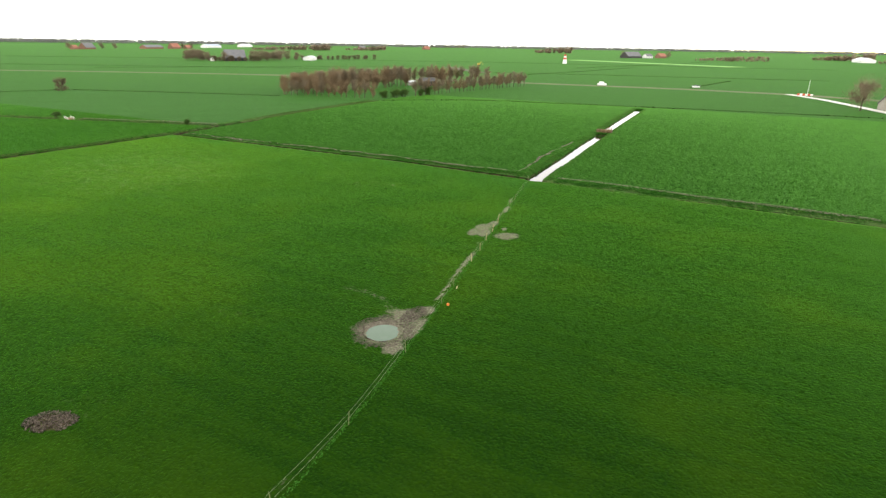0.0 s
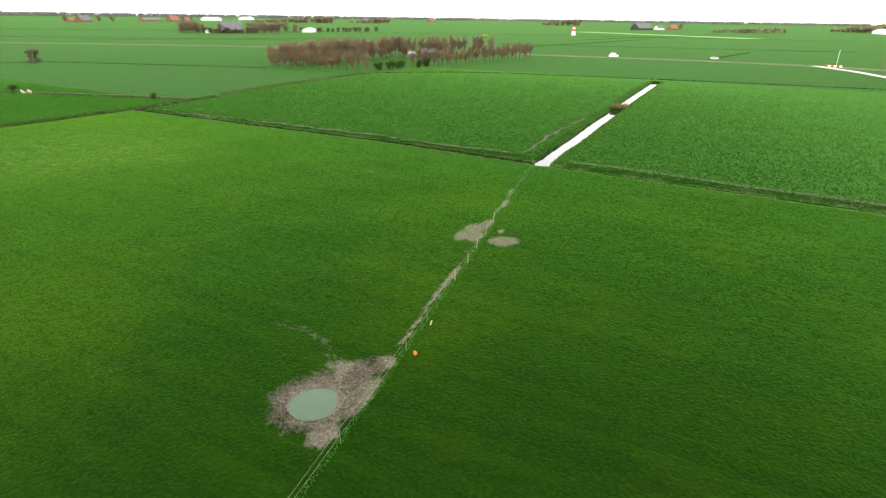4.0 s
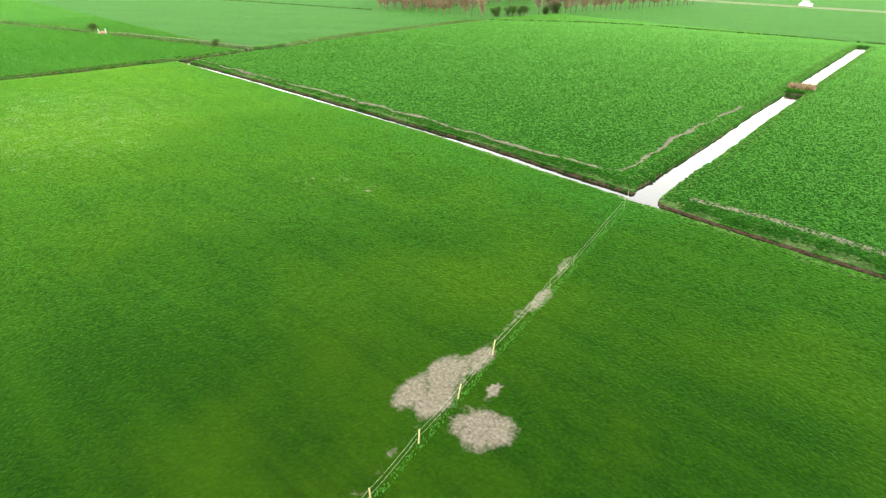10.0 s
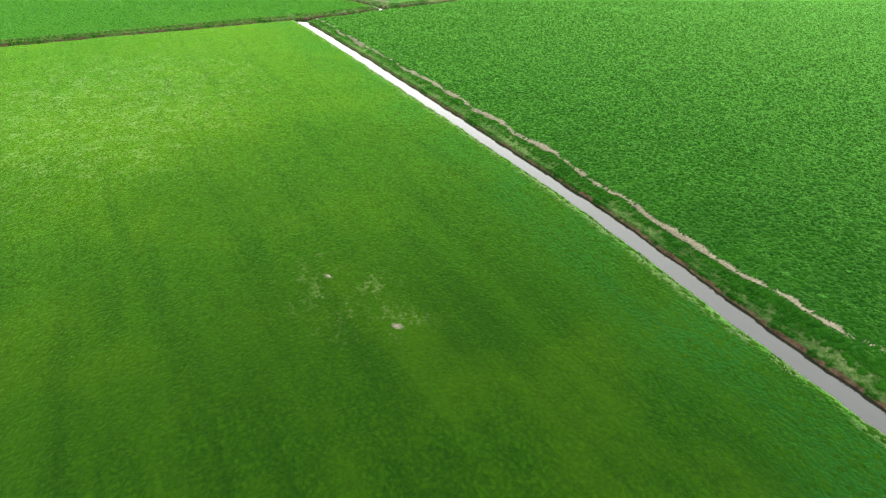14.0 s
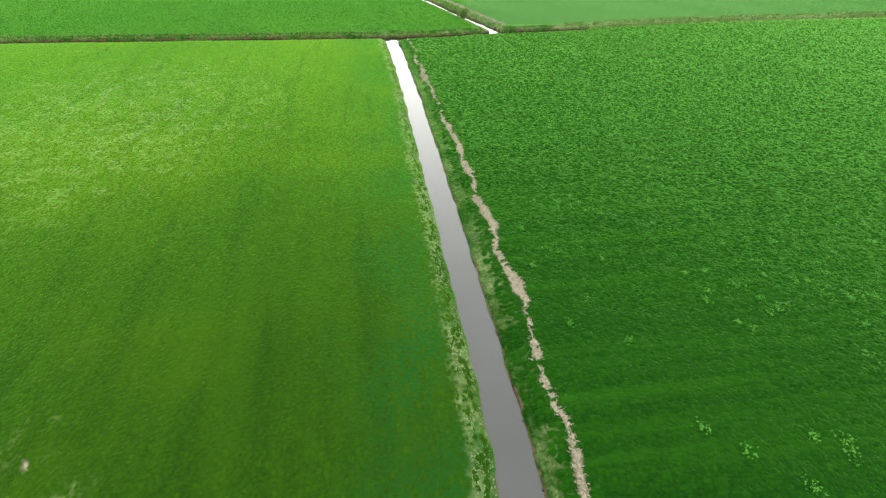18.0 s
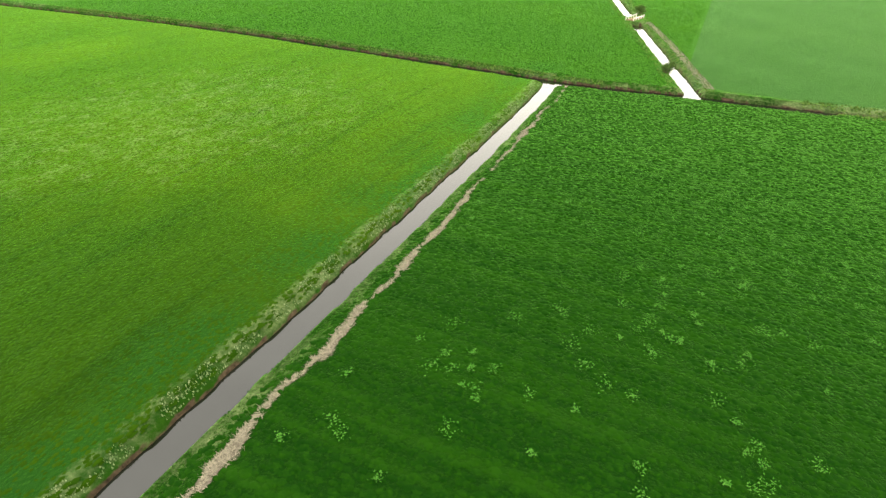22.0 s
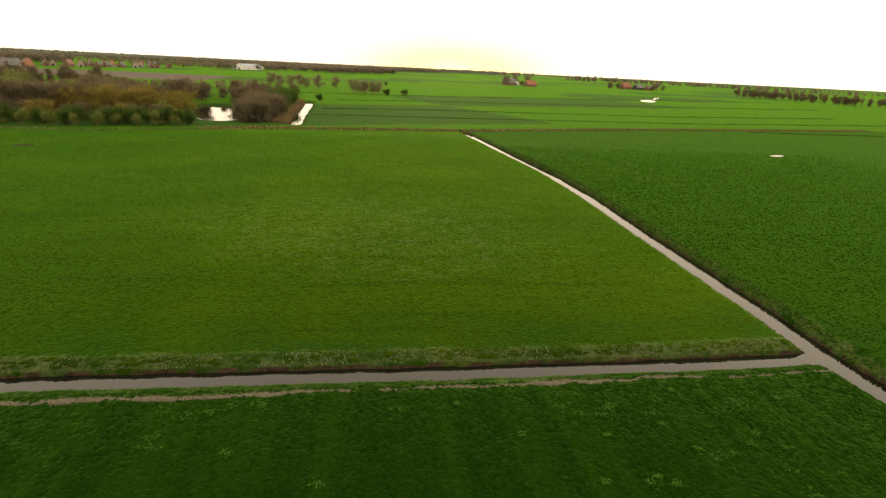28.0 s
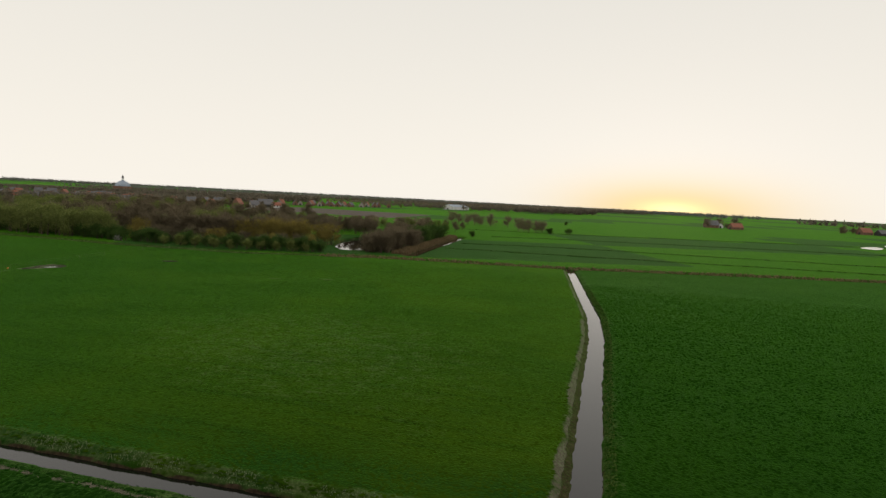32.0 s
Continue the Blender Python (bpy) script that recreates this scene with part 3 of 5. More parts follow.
cx, cy = (XX[:-1, :-1] + XX[1:, 1:]) / 2, (YY[:-1, :-1] + YY[1:, 1:]) / 2
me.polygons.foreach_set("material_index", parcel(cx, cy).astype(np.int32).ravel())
me.polygons.foreach_set("use_smooth", np.ones(len(quads), bool))
me.update()
me.validate()
tagged(new("ground", me), "flat green polder pasture cut by straight narrow ditches", "ground", kind="structure")


# ---- water ----
def ribbon(name, pts, half, z, mat, label, category, kind="structure"):
    verts, faces = [], []
    for i, (x, y) in enumerate(pts):
        a, b = Vector(pts[max(i - 1, 0)]), Vector(pts[min(i + 1, len(pts) - 1)])
        n = (b - a).normalized()
        verts += [(x - n.y * half, y + n.x * half, z), (x + n.y * half, y - n.x * half, z)]
        if i:
            k = 2 * i
            faces.append((k - 2, k - 1, k + 1, k))
    return tagged(link_mesh(name, verts, faces, mat), label, category, kind=kind)


LEVEL = -0.75
for n, (key, level) in enumerate((("main", 0), ("north", 0.004), ("south", 0.008), ("west", 0.012), ("east", 0.016), ("grove", 0.02), ("dike", 0.0), ("cut", 0.004))):
    ribbon("water", DITCHES[key][0], DITCHES[key][1] + 1.3, LEVEL + level, WATER, "still grey ditch water that mirrors the pale sky", "water")


def pool(name, cx, cy, rx, ry, turn, z, mat, label, seed, rag=0.12, kind="structure"):
    rng = random.Random(seed)
    ph = [rng.uniform(0, 6.28) for _ in range(4)]
    verts = []
    for k in range(56):
        a = 2 * math.pi * k / 56
        r = 1 + rag * (math.sin(2 * a + ph[0]) * 0.5 + math.sin(3 * a + ph[1]) * 0.5 + math.sin(7 * a + ph[2]) * 0.3 + math.sin(13 * a + ph[3]) * 0.2)
        u, v = rx * r * math.cos(a), ry * r * math.sin(a)
        c, s = math.cos(radians(turn)), math.sin(radians(turn))
        verts.append((cx + u * c - v * s, cy + u * s + v * c, z))
    return tagged(link_mesh(name, verts, [tuple(range(56))], mat), label, "water", kind=kind)


pool("water", -26.75, 40.15, 1.8, 1.85, 20, -0.17, WATER_POND, "murky pale green cattle pond in trampled ground", 3)
pool("water", LAKE[0], LAKE[1], LAKE[2] * 1.1, LAKE[3] * 1.05, LAKE[4], LEVEL, WATER, "pond among bare trees that mirrors the pale sky", 4, 0.04)
pool("water", 34, -60, 3.4, 8.0, 40, 0.12, WATER, "narrow pool in a clearing of the wood", 8)
pool("water", -212.5, 4.6, 2.6, 1.0, 25, 0.16, WATER, "small puddle of standing water in the meadow", 5)
pool("water", -335, -305, 24, 5.5, 62, 0.16, WATER, "long shallow flood pool in a far field", 6)
pool("water", -375, -368, 30, 2.2, 60, 0.16, WATER, "long shallow flood pool in a far field", 7)

# ---- grass and reeds: countless blades, one mesh for each kind ----
def blades(name, x, y, tall, wide, count, spread, mat, label, category, seed, splay=0.6, lift=0.0, upright=True):
    """Splayed tufts: count flat, pointed blades round each place."""
    rng = np.random.RandomState(seed)
    n = len(x)
    x, y = np.repeat(x, count), np.repeat(y, count)
    tall = np.repeat(np.broadcast_to(tall, n), count) * rng.uniform(0.6, 1.25, n * count)
    a, r = rng.uniform(0, 6.283, n * count), spread * np.sqrt(rng.uniform(0, 1, n * count))
    px, py = x + np.cos(a) * r, y + np.sin(a) * r
    pz = height(px, py) + lift - 0.02
    b = rng.uniform(0, 6.283, n * count)
    w = wide * rng.uniform(0.6, 1.4, n * count) / 2
    lean = splay * rng.uniform(0.2, 1.2, n * count) * tall
    v = np.empty((n * count, 3, 3), np.float32)
    v[:, 0] = np.stack([px - np.sin(b) * w, py + np.cos(b) * w, pz], -1)
    v[:, 1] = np.stack([px + np.sin(b) * w, py - np.cos(b) * w, pz], -1)
    c = b + rng.uniform(-1.2, 1.2, n * count)
    v[:, 2] = np.stack([px + np.cos(c) * lean, py + np.sin(c) * lean, pz + tall], -1)
    flip = np.cross(v[:, 1] - v[:, 0], v[:, 2] - v[:, 0])[:, 2] < 0
    v[flip, 0], v[flip, 1] = v[flip, 1].copy(), v[flip, 0].copy()
    nn = np.repeat(np.stack([np.cos(c) * -0.4, np.sin(c) * -0.4, np.ones_like(b)], -1)[:, None], 3, 1) if upright else None
    return soup(name, v, mat, label, category, normals=nn)


def soup(name, v, mat, label, category, kind="stuff", normals=None):
    me = bpy.data.meshes.new(name)
    n = len(v)
    me.vertices.add(n * 3)
    me.vertices.foreach_set("co", v.astype(np.float32).ravel())
    me.loops.add(n * 3)
    me.loops.foreach_set("vertex_index", np.arange(n * 3, dtype=np.int32))
    me.polygons.add(n)
    me.polygons.foreach_set("loop_start", (np.arange(n) * 3).astype(np.int32))
    me.polygons.foreach_set("loop_total", np.full(n, 3, np.int32))
    me.materials.append(mat)
    if normals is not None:
        nn = normals / np.linalg.norm(normals, axis=-1, keepdims=True)
        me.attributes.new("custom_normal", "FLOAT_VECTOR", "POINT").data.foreach_set("vector", nn.astype(np.float32).ravel())
    me.update()
    return tagged(new(name, me), label, category, kind=kind)


def strewn(n, x0, x1, y0, y1, seed, keep):
    rng = np.random.RandomState(seed)
    x, y = rng.uniform(x0, x1, n), rng.uniform(y0, y1, n)
    ok = keep(x, y, rng)
    return x[ok], y[ok]


def along(line, n, near, far, seed, side=0, x_max=None):
    """Places at near to far metres from a line; side 1: to its left alone."""
    rng = np.random.RandomState(seed)
    p = np.array(line, float)
    seg = np.hypot(*np.diff(p, axis=0).T)
    at = rng.uniform(0, seg.sum(), n)
    k = np.clip(np.searchsorted(np.cumsum(seg), at), 0, len(seg) - 1)
    u = (at - np.r_[0, np.cumsum(seg)][k]) / seg[k]
    d = (p[k + 1] - p[k]) / seg[k][:, None]
    off = rng.uniform(near, far, n) * (rng.choice([-1, 1], n) if side == 0 else side)
    return p[k, 0] + d[:, 0] * u * seg[k] - d[:, 1] * off, p[k, 1] + d[:, 1] * u * seg[k] + d[:, 0] * off


def tufts(name, x, y, wide, tall, mat, label, seed, long=1.0, turn=0.0):
    """Low leaning hummocks of grass, five-sided, drawn out along the rows."""
    rng = np.random.RandomState(seed)
    n = len(x)
    r, h = wide * rng.uniform(0.55, 1.35, n), tall * rng.uniform(0.5, 1.4, n)
    a = rng.uniform(0, 6.283, n)[:, None] + np.arange(5) * 6.283 / 5
    u, v = np.cos(a) * r[:, None] * long, np.sin(a) * r[:, None]
    u, v = u * rng.uniform(0.75, 1.25, (n, 5)), v * rng.uniform(0.75, 1.25, (n, 5))
    c, si = math.cos(radians(turn)), math.sin(radians(turn))
    z = height(x, y)
    co = np.empty((n, 6, 3), np.float32)
    co[:, :5, 0], co[:, :5, 1], co[:, :5, 2] = x[:, None] + u * c - v * si, y[:, None] + u * si + v * c, z[:, None] - 0.03
    co[:, 5] = np.stack([x + rng.uniform(-0.4, 0.4, n) * r, y + rng.uniform(-0.4, 0.4, n) * r, z + h], -1)
    tri = np.stack([np.arange(5), (np.arange(5) + 1) % 5, np.full(5, 5)], -1)
    loops = (np.arange(n) * 6)[:, None, None] + tri
    me = bpy.data.meshes.new(name)
    me.vertices.add(n * 6)
    me.vertices.foreach_set("co", co.ravel())
    me.loops.add(n * 15)
    me.loops.foreach_set("vertex_index", loops.astype(np.int32).ravel())
    me.polygons.add(n * 5)
    me.polygons.foreach_set("loop_start", (np.arange(n * 5) * 3).astype(np.int32))
    me.polygons.foreach_set("loop_total", np.full(n * 5, 3, np.int32))
    me.materials.append(mat)
    me.update()
    return tagged(new(name, me), label, "grass", kind="stuff")


def on_turf(kind, box_edges):
    x0, x1, y0, y1, soft = box_edges

    def keep(x, y, rng):
        z = height(x, y)
        bare, mud, rough, lush = zones(x, y, z)
        inside = np.minimum.reduce([(x - x0) / soft, (x1 - x) / soft, (y - y0) / soft, (y1 - y) / soft])
        return (rng.uniform(0, 1, len(x)) < inside + 0.25) & (parcel(x, y) == kind) & (bare < 0.35) & (mud < 0.35) & (z > -0.3) & (0.15 * wobble(x, y, 3.5, 21) + rng.uniform(-1.3, 1.3, len(x)) > -0.85)
    return keep


tx, ty = strewn(200000, -139, 14, -12, 106.5, 11, on_turf(0, (-145, 12, -18, 125, 22)))
tufts("pasture_grass", tx, ty, 0.18, 0.04, BLADES_PASTURE, "short grazed green pasture grass", 12, 1.5)
meadow_turf = on_turf(1, (-200, 60, 60, 330, 30))
tx, ty = strewn(320000, -141, 30, 104, 245, 13, lambda x, y, r: (r.uniform(0, 1, len(x)) < np.clip(1.0 - (y - 118) / 125, 0.08, 1) * np.clip((34 - x) / 60, 0.2, 1)) & meadow_turf(x, y, r))
tufts("meadow_grass", tx, ty, 0.22, 0.085, BLADES_MEADOW, "long lush green meadow grass", 14, 1.4, 90)
tx, ty = strewn(70000, -230, -139, 0, 123, 26, on_turf(6, (-230, -100, -5, 180, 60)))
tufts("meadow_grass", tx, ty, 0.17, 0.09, BLADES_WEST, "green grass of the western meadow", 27, 1.5)
rng = np.random.RandomState(15)
wx, wy = strewn(1500, -136, -40, 111.5, 160, 16, lambda x, y, r: wobble(x, y, 16, 22) + r.uniform(-0.9, 0.9, len(x)) > 0.1)
spread = np.repeat(rng.uniform(0.10, 0.36, len(wx)), 40)
wx, wy = np.repeat(wx, 40) + rng.normal(0, 1, len(wx) * 40) * spread, np.repeat(wy, 40) + rng.normal(0, 0.8, len(wy) * 40) * spread
blades("meadow_weed", wx, wy, 0.03, 0.11, 1, 0.05, TUFT_PALE, "pale leafy weed clumps in the meadow", "weed", 17, 4.0, 0.15)
tx, ty = along(DITCHES["main"][0], 5500, 1.12, 2.1, 18, 1)
ok = wobble(tx, ty, 3.2, 24) + 0.9 * (1.7 - near_line(tx, ty, DITCHES["main"][0])[0]) > 0.0
tx, ty = tx[ok], ty[ok]
tufts("ditch_fringe", tx, ty, 0.05, 0.09, TUFT_DRY, "dry pale grass fringe along the ditch", 19)
tx, ty = along(DITCHES["main"][0], 5500, 1.15, 2.9, 20, -1)
blades("ditch_bank_grass", tx, ty, 0.05, 0.12, 5, 0.2, BLADES_WEST, "long green grass on the ditch bank", "grass", 21, 1.6)
bx, by = along(DITCHES["south"][0][1:-2], 2200, 1.15, 2.0, 22, 1)
tufts("ditch_sedge", bx, by, 0.11, 0.14, TUFT_REED, "rough sedge along the field ditch", 23)
for k, (key, n, tall) in enumerate((("dike", 9000, 0.35), ("west", 2500, 0.2), ("east", 900, 0.12), ("north", 1500, 0.15), ("grove", 1800, 0.3))):
    bx, by = along(DITCHES[key][0], n, DITCHES[key][1] + 0.4, DITCHES[key][1] + 2.0, 30 + k)
    tufts("ditch_sedge", bx, by, 0.16, tall * 0.7, TUFT_REED, "rough sedge along a straight ditch", 40 + k)
bx, by = along(DITCHES["dike"][0][4:], 2600, 1.0, 2.6, 46)
tufts("dry_reed", bx, by, 0.22, 0.45, TUFT_BROWN, "pale brown dry reed along the far ditch", 47, 1.6)
bx, by = along(DITCHES["cut"][0], 9000, 2.0, 6.2, 48, 1)
blades("brown_reed", bx, by, 0.9, 0.16, 4, 0.4, TUFT_BROWN, "brown reed bed beside the channel", "reed", 49, 0.3)
bx, by = along([(62, -92), (48, -76), (36, -64)], 1500, 3.0, 8.0, 56)
blades("brown_reed", bx, by, 0.9, 0.2, 4, 0.5, TUFT_BROWN, "brown reed bed in a clearing of the wood", "reed", 57, 0.4)
lx, ly = along(LITTER, 30000, 0.0, 0.75, 50)
d, reach = litter_reach(lx, ly, LITTER, 0.24)
ok = d < reach * np.random.RandomState(58).uniform(0.4, 1.3, len(d))
blades("reed_litter", lx[ok], ly[ok], 0.07, 0.05, 3, 0.16, STRAW, "pale dry reed cuttings raked along the ditch", "straw", 51, 3.5, 0.03)
lx, ly = along(LITTER_WEST, 2200, 0.0, 0.6, 54)
blades("reed_litter", lx, ly, 0.06, 0.06, 3, 0.16, STRAW, "pale dry reed cuttings on the ditch bank", "straw", 55, 3.5, 0.03)
lx, ly = along(LITTER_EAST, 3500, 0.0, 0.5, 52)
blades("reed_litter", lx, ly, 0.06, 0.05, 3, 0.16, STRAW, "pale dry reed cuttings on the ditch bank", "straw", 53, 3.5, 0.03)


def clods(name, cx, cy, rx, ry, turn, n, size, mat, label, seed, hole=0.0):
    rng = np.random.RandomState(seed)
    a, r = rng.uniform(0, 6.283, n), np.sqrt(rng.uniform(hole * hole, 1.25, n))
    c, s = math.cos(radians(turn)), math.sin(radians(turn))
    u, v = np.cos(a) * r * rx, np.sin(a) * r * ry
    x, y = cx + u * c - v * s, cy + u * s + v * c
    keep = wobble(x, y, 1.8, seed) > (r - 1) * 3 - 0.6
    blades(name, x[keep], y[keep], size, size * 1.5, 3, size, mat, label, "soil", seed + 1, 0.9)


for n, (px, py, prx, pry) in enumerate(((-31.1, 69.5, 0.85, 1.4), (-30.8, 72.0, 1.0, 1.7), (-30.1, 74.3, 0.7, 1.3), (-29.7, 70.0, 0.75, 1.6), (-26.9, 70.1, 1.1, 1.3), (-26.0, 70.4, 1.2, 1.2))):
    clods("trodden_soil", px, py, prx * 0.95, pry * 1.0, 12, 300, 0.04, STRAW, "pale trampled dry ground beside the fence", 80 + 2 * n)
clods("trodden_soil", -26.7, 40.3, 2.6, 2.7, 0, 1700, 0.06, CLOD, "trodden brown mud round the pond", 64, 0.66)
clods("trodden_soil", -25.8, 44.2, 1.0, 1.8, 5, 700, 0.07, CLOD, "trodden brown mud beside the fence", 66)
clods("trodden_soil", -39.2, 19.0, 1.6, 1.0, 25, 700, 0.09, CLOD, "patch of bare dark soil in the pasture", 68)

# ---- the pasture fence ----
fence = empty("pasture_fence", Matrix.Identity(4), "low electric fence of pale yellow posts with tape", "fence")
POSTS = [(-17.2, -8.0), (-19.0, 5.0), (-20.9, 20.1), (-21.6, 28.0), (-23.1, 38.0), (-24.7, 47.6), (-25.5, 52.0), (-26.8, 59.4), (-27.5, 63.5), (-28.3, 67.3), (-28.9, 70.9), (-29.8, 75.1), (-31.1, 83.3), (-32.0, 88.0), (-33.2, 95.6), (-34.0, 100.7), (-34.9, 103.4)]
STAKE = simple("weathered_stake", (0.10, 0.12, 0.05), (0.22, 0.24, 0.11), 6.0, 0.8, 0.2)
rnd = random.Random(5)
TOPS = []
for n, (x, y) in enumerate(POSTS):
    vs, fs = [], []
    thick, wood = (1.0, WOOD_PALE) if 58 < y < 76 else (0.55, STAKE)
    lean = (rnd.uniform(-0.14, 0.14), rnd.uniform(-0.10, 0.10))
    tall = rnd.uniform(1.0, 1.25)
    z = float(height(np.array([x]), np.array([y]))[0])
    tube(vs, fs, [(x, y, z - 0.2), (x + lean[0] * 0.5, y + lean[1] * 0.5, z + tall * 0.5), (x + lean[0], y + lean[1], z + tall), (x + lean[0], y + lean[1], z + tall + 0.02)], [r * thick for r in (0.042, 0.04, 0.038, 0.02)], 7)
    link_mesh("post", vs, fs, wood, fence)
    TOPS.append((Vector((x, y, z)), Vector((x + lean[0], y + lean[1], z + tall))))
for share in (0.5, 0.92):
    vs, fs = [], []
    pts = []
    for (a, b), (c, d) in zip(TOPS[:-1], TOPS[1:]):
        p, q = a.lerp(b, share), c.lerp(d, share)
        for u in (0, 0.25, 0.5, 0.75):
            pts.append(p.lerp(q, u) - Vector((0, 0, 0.10 * 4 * u * (1 - u))))
    pts.append(TOPS[-1][0].lerp(TOPS[-1][1], share))
    tube(vs, fs, pts, [0.005] * len(pts), 4)
    link_mesh("tape", vs, fs, TAPE, fence, "pale woven fence tape")

# ungrazed grass under the tape
tx, ty = along(FENCE, 3000, 0.0, 0.17, 72)
tufts("fence_line_grass", tx, ty, 0.05, 0.08, TUFT_PALE, "strip of fresh ungrazed grass under the fence", 73)

# an orange lick bucket in the grass by the fence
bucket = empty("bucket", pose(-24.0, 47.55, 0.13, 78, 0, 35) @ Matrix.Scale(0.7, 4), "small orange plastic bucket lying in the grass", "bucket")
vs, fs = [], []
tube(vs, fs, [(0, 0, 0), (0, 0, 0.02), (0, 0, 0.34), (0, 0, 0.36), (0, 0, 0.35), (0, 0, 0.05)], [0.13, 0.15, 0.19, 0.20, 0.175, 0.13], 14)
link_mesh("body", vs, fs, ORANGE, bucket)
vs, fs = [], []
tube(vs, fs, [(0.19 * math.cos(a), 0.02, 0.34 + 0.16 * math.sin(a)) for a in np.linspace(0, math.pi, 9)], [0.008] * 9, 5)
link_mesh("handle", vs, fs, RUBBER, bucket)
plank = empty("plank", pose(-25.0, 51.7, 0.03, 0, 0, 108), "short pale wooden board lying by the fence", "plank")
part("board", box(bmesh.new(), 0.7, 0.09, 0.04, soft=0.008), WOOD_PALE, plank)

# ---- ditch dams ----
def dam(name, x, y, turn, label, rail_mat, span_m=4.2, rails=True):
    d = empty(name, pose(x, y, -0.05, 0, 0, turn), label, "dam")
    bm = bmesh.new()
    for k in range(9):
        box(bm, 0.24, 1.5, 0.35, -span_m / 2 + span_m * k / 8, 0, -0.9 + 0.75, soft=0.03)
    part("deck", bm, TIMBER, d)
    for sy in (-0.8, 0.8):
        bm = bmesh.new()
        box(bm, span_m, 0.07, 0.6, 0, sy, -0.75, soft=0.02)
        part("sheeting", bm, TIMBER, d)
        for k in range(5):
            vs, fs = [], []
            px = -span_m / 2 + span_m * k / 4
            tube(vs, fs, [(px, sy * 1.05, -0.8), (px, sy * 1.05, 0.75), (px + 0.02, sy * 1.05, 0.82)], [0.07, 0.07, 0.03], 7)
            link_mesh("pile", vs, fs, rail_mat, d)
        if rails:
            part("rail", box(bmesh.new(), span_m, 0.05, 0.12, 0, sy * 1.12, 0.5, soft=0.01), rail_mat, d)
    return d


dam("ditch_dam", -35.9, 175.0, 0, "brown timber dam with a gate across the ditch", TIMBER)
gate = empty("field_gate", pose(-34.6, 176.2, 0.0, 0, 0, 10), "pale weathered wooden gate on the ditch dam", "gate")
for gxp in (-0.55, 0.55):
    part("post", box(bmesh.new(), 0.14, 0.14, 1.5, gxp, 0, -0.1, soft=0.02), WOOD_PALE, gate)
for k in range(4):
    part("rail", box(bmesh.new(), 1.0, 0.04, 0.12, 0, 0, 0.2 + 0.3 * k, soft=0.01), TIMBER, gate)
dam("ditch_dam", -189.0, 110.6, -18, "pale concrete culvert bridge over the ditch", CONCRETE, 4.5)
rx_, ry_ = strewn(500, -37.8, -33.8, 173.3, 176.8, 70, lambda x, y, r: np.hypot(x + 35.9, y - 175) < 2.2)
blades("brown_reed", rx_, ry_, 0.7, 0.1, 4, 0.2, TUFT_BROWN, "brown dead reeds heaped on the ditch dam", "reed", 71, 0.5)


# ---- field ditches and roads far off ----
def sedge_line(pts, wide, tall, mat=TUFT_REED, label="narrow overgrown ditch between far fields"):
    rng = np.random.RandomState(int(abs(pts[0][0])))
    total = sum(math.dist(a, b) for a, b in zip(pts[:-1], pts[1:]))
    x, y = along(pts, int(total * 5), 0, wide / 2, int(abs(pts[0][1])) + 3)
    blades("field_ditch", x, y, tall, wide * 0.3, 2, 0.5, mat, label, "ditch", int(total), 0.5)


SEDGE_DARK = simple("dark_sedge", (0.020, 0.065, 0.008), (0.075, 0.13, 0.03), 0.4, 0.9, 0.1, by_piece=0.5)
for pts in ([(-420, 112), (-306, 150), (-297, 174), (-246, 193), (-192, 209)], [(-145, 216), (-112, 242), (-93, 248), (-40, 257), (0, 263), (51, 268), (150, 276)],
            [(-88, -72), (-133, -76), (-241, -90), (-330, -112), (-440, -140)], [(-88, -100), (-133, -114), (-256, -128), (-380, -165)],
            [(-93, -159), (-131, -176), (-300, -220), (-460, -270)], [(-130, -230), (-300, -300), (-500, -380)], [(-60, -215), (-100, -226), (-135, -232)],
            [(-167, 470), (-140, 600), (-119, 729)], [(-30, 400), (-10, 500)], [(-500, 320), (-420, 440), (-300, 600)], [(-640, 300), (-420, 420), (-250, 480), (-120, 520), (60, 560)],
            [(-900, 420), (-600, 640), (-300, 780), (100, 860)], [(-250, -60), (-330, -64), (-420, -66)], [(-170, 660), (-100, 900), (-60, 1150)]):
    sedge_line(pts, 1.1, 0.4, SEDGE_DARK)

ROAD = [(-900, 40), (-700, 150), (-504, 251), (-427, 290), (-349, 324), (-297, 342), (-210, 362), (-126, 375), (-33, 383), (27, 378), (60, 362), (200, 330), (500, 300)]
ribbon("verge", ROAD, 6.0, 0.07, VERGE, "pale dry grass verge beside the country road", "verge")
ribbon("road", ROAD, 1.9, 0.11, ASPHALT, "narrow grey country road across the fields", "road")
SIDE_ROAD = [(22, 379), (36, 350), (45, 320), (54, 287), (75, 235)]
ribbon("road", SIDE_ROAD, 2.2, 0.12, CONCRETE, "pale farm lane that leaves the country road", "road")
ribbon("field_strip", [(-275, 1030), (-8, 870)], 22, 0.15, simple("pale_young_crop", (0.10, 0.26, 0.05), (0.20, 0.38, 0.10), 0.2, 0.9, 0.2), "strip of pale young crop in a far field", "field")
ribbon("field_strip", [(-289, 575), (-205, 480)], 5, 0.15, SOIL, "strip of dug brown soil beside the grove", "field")


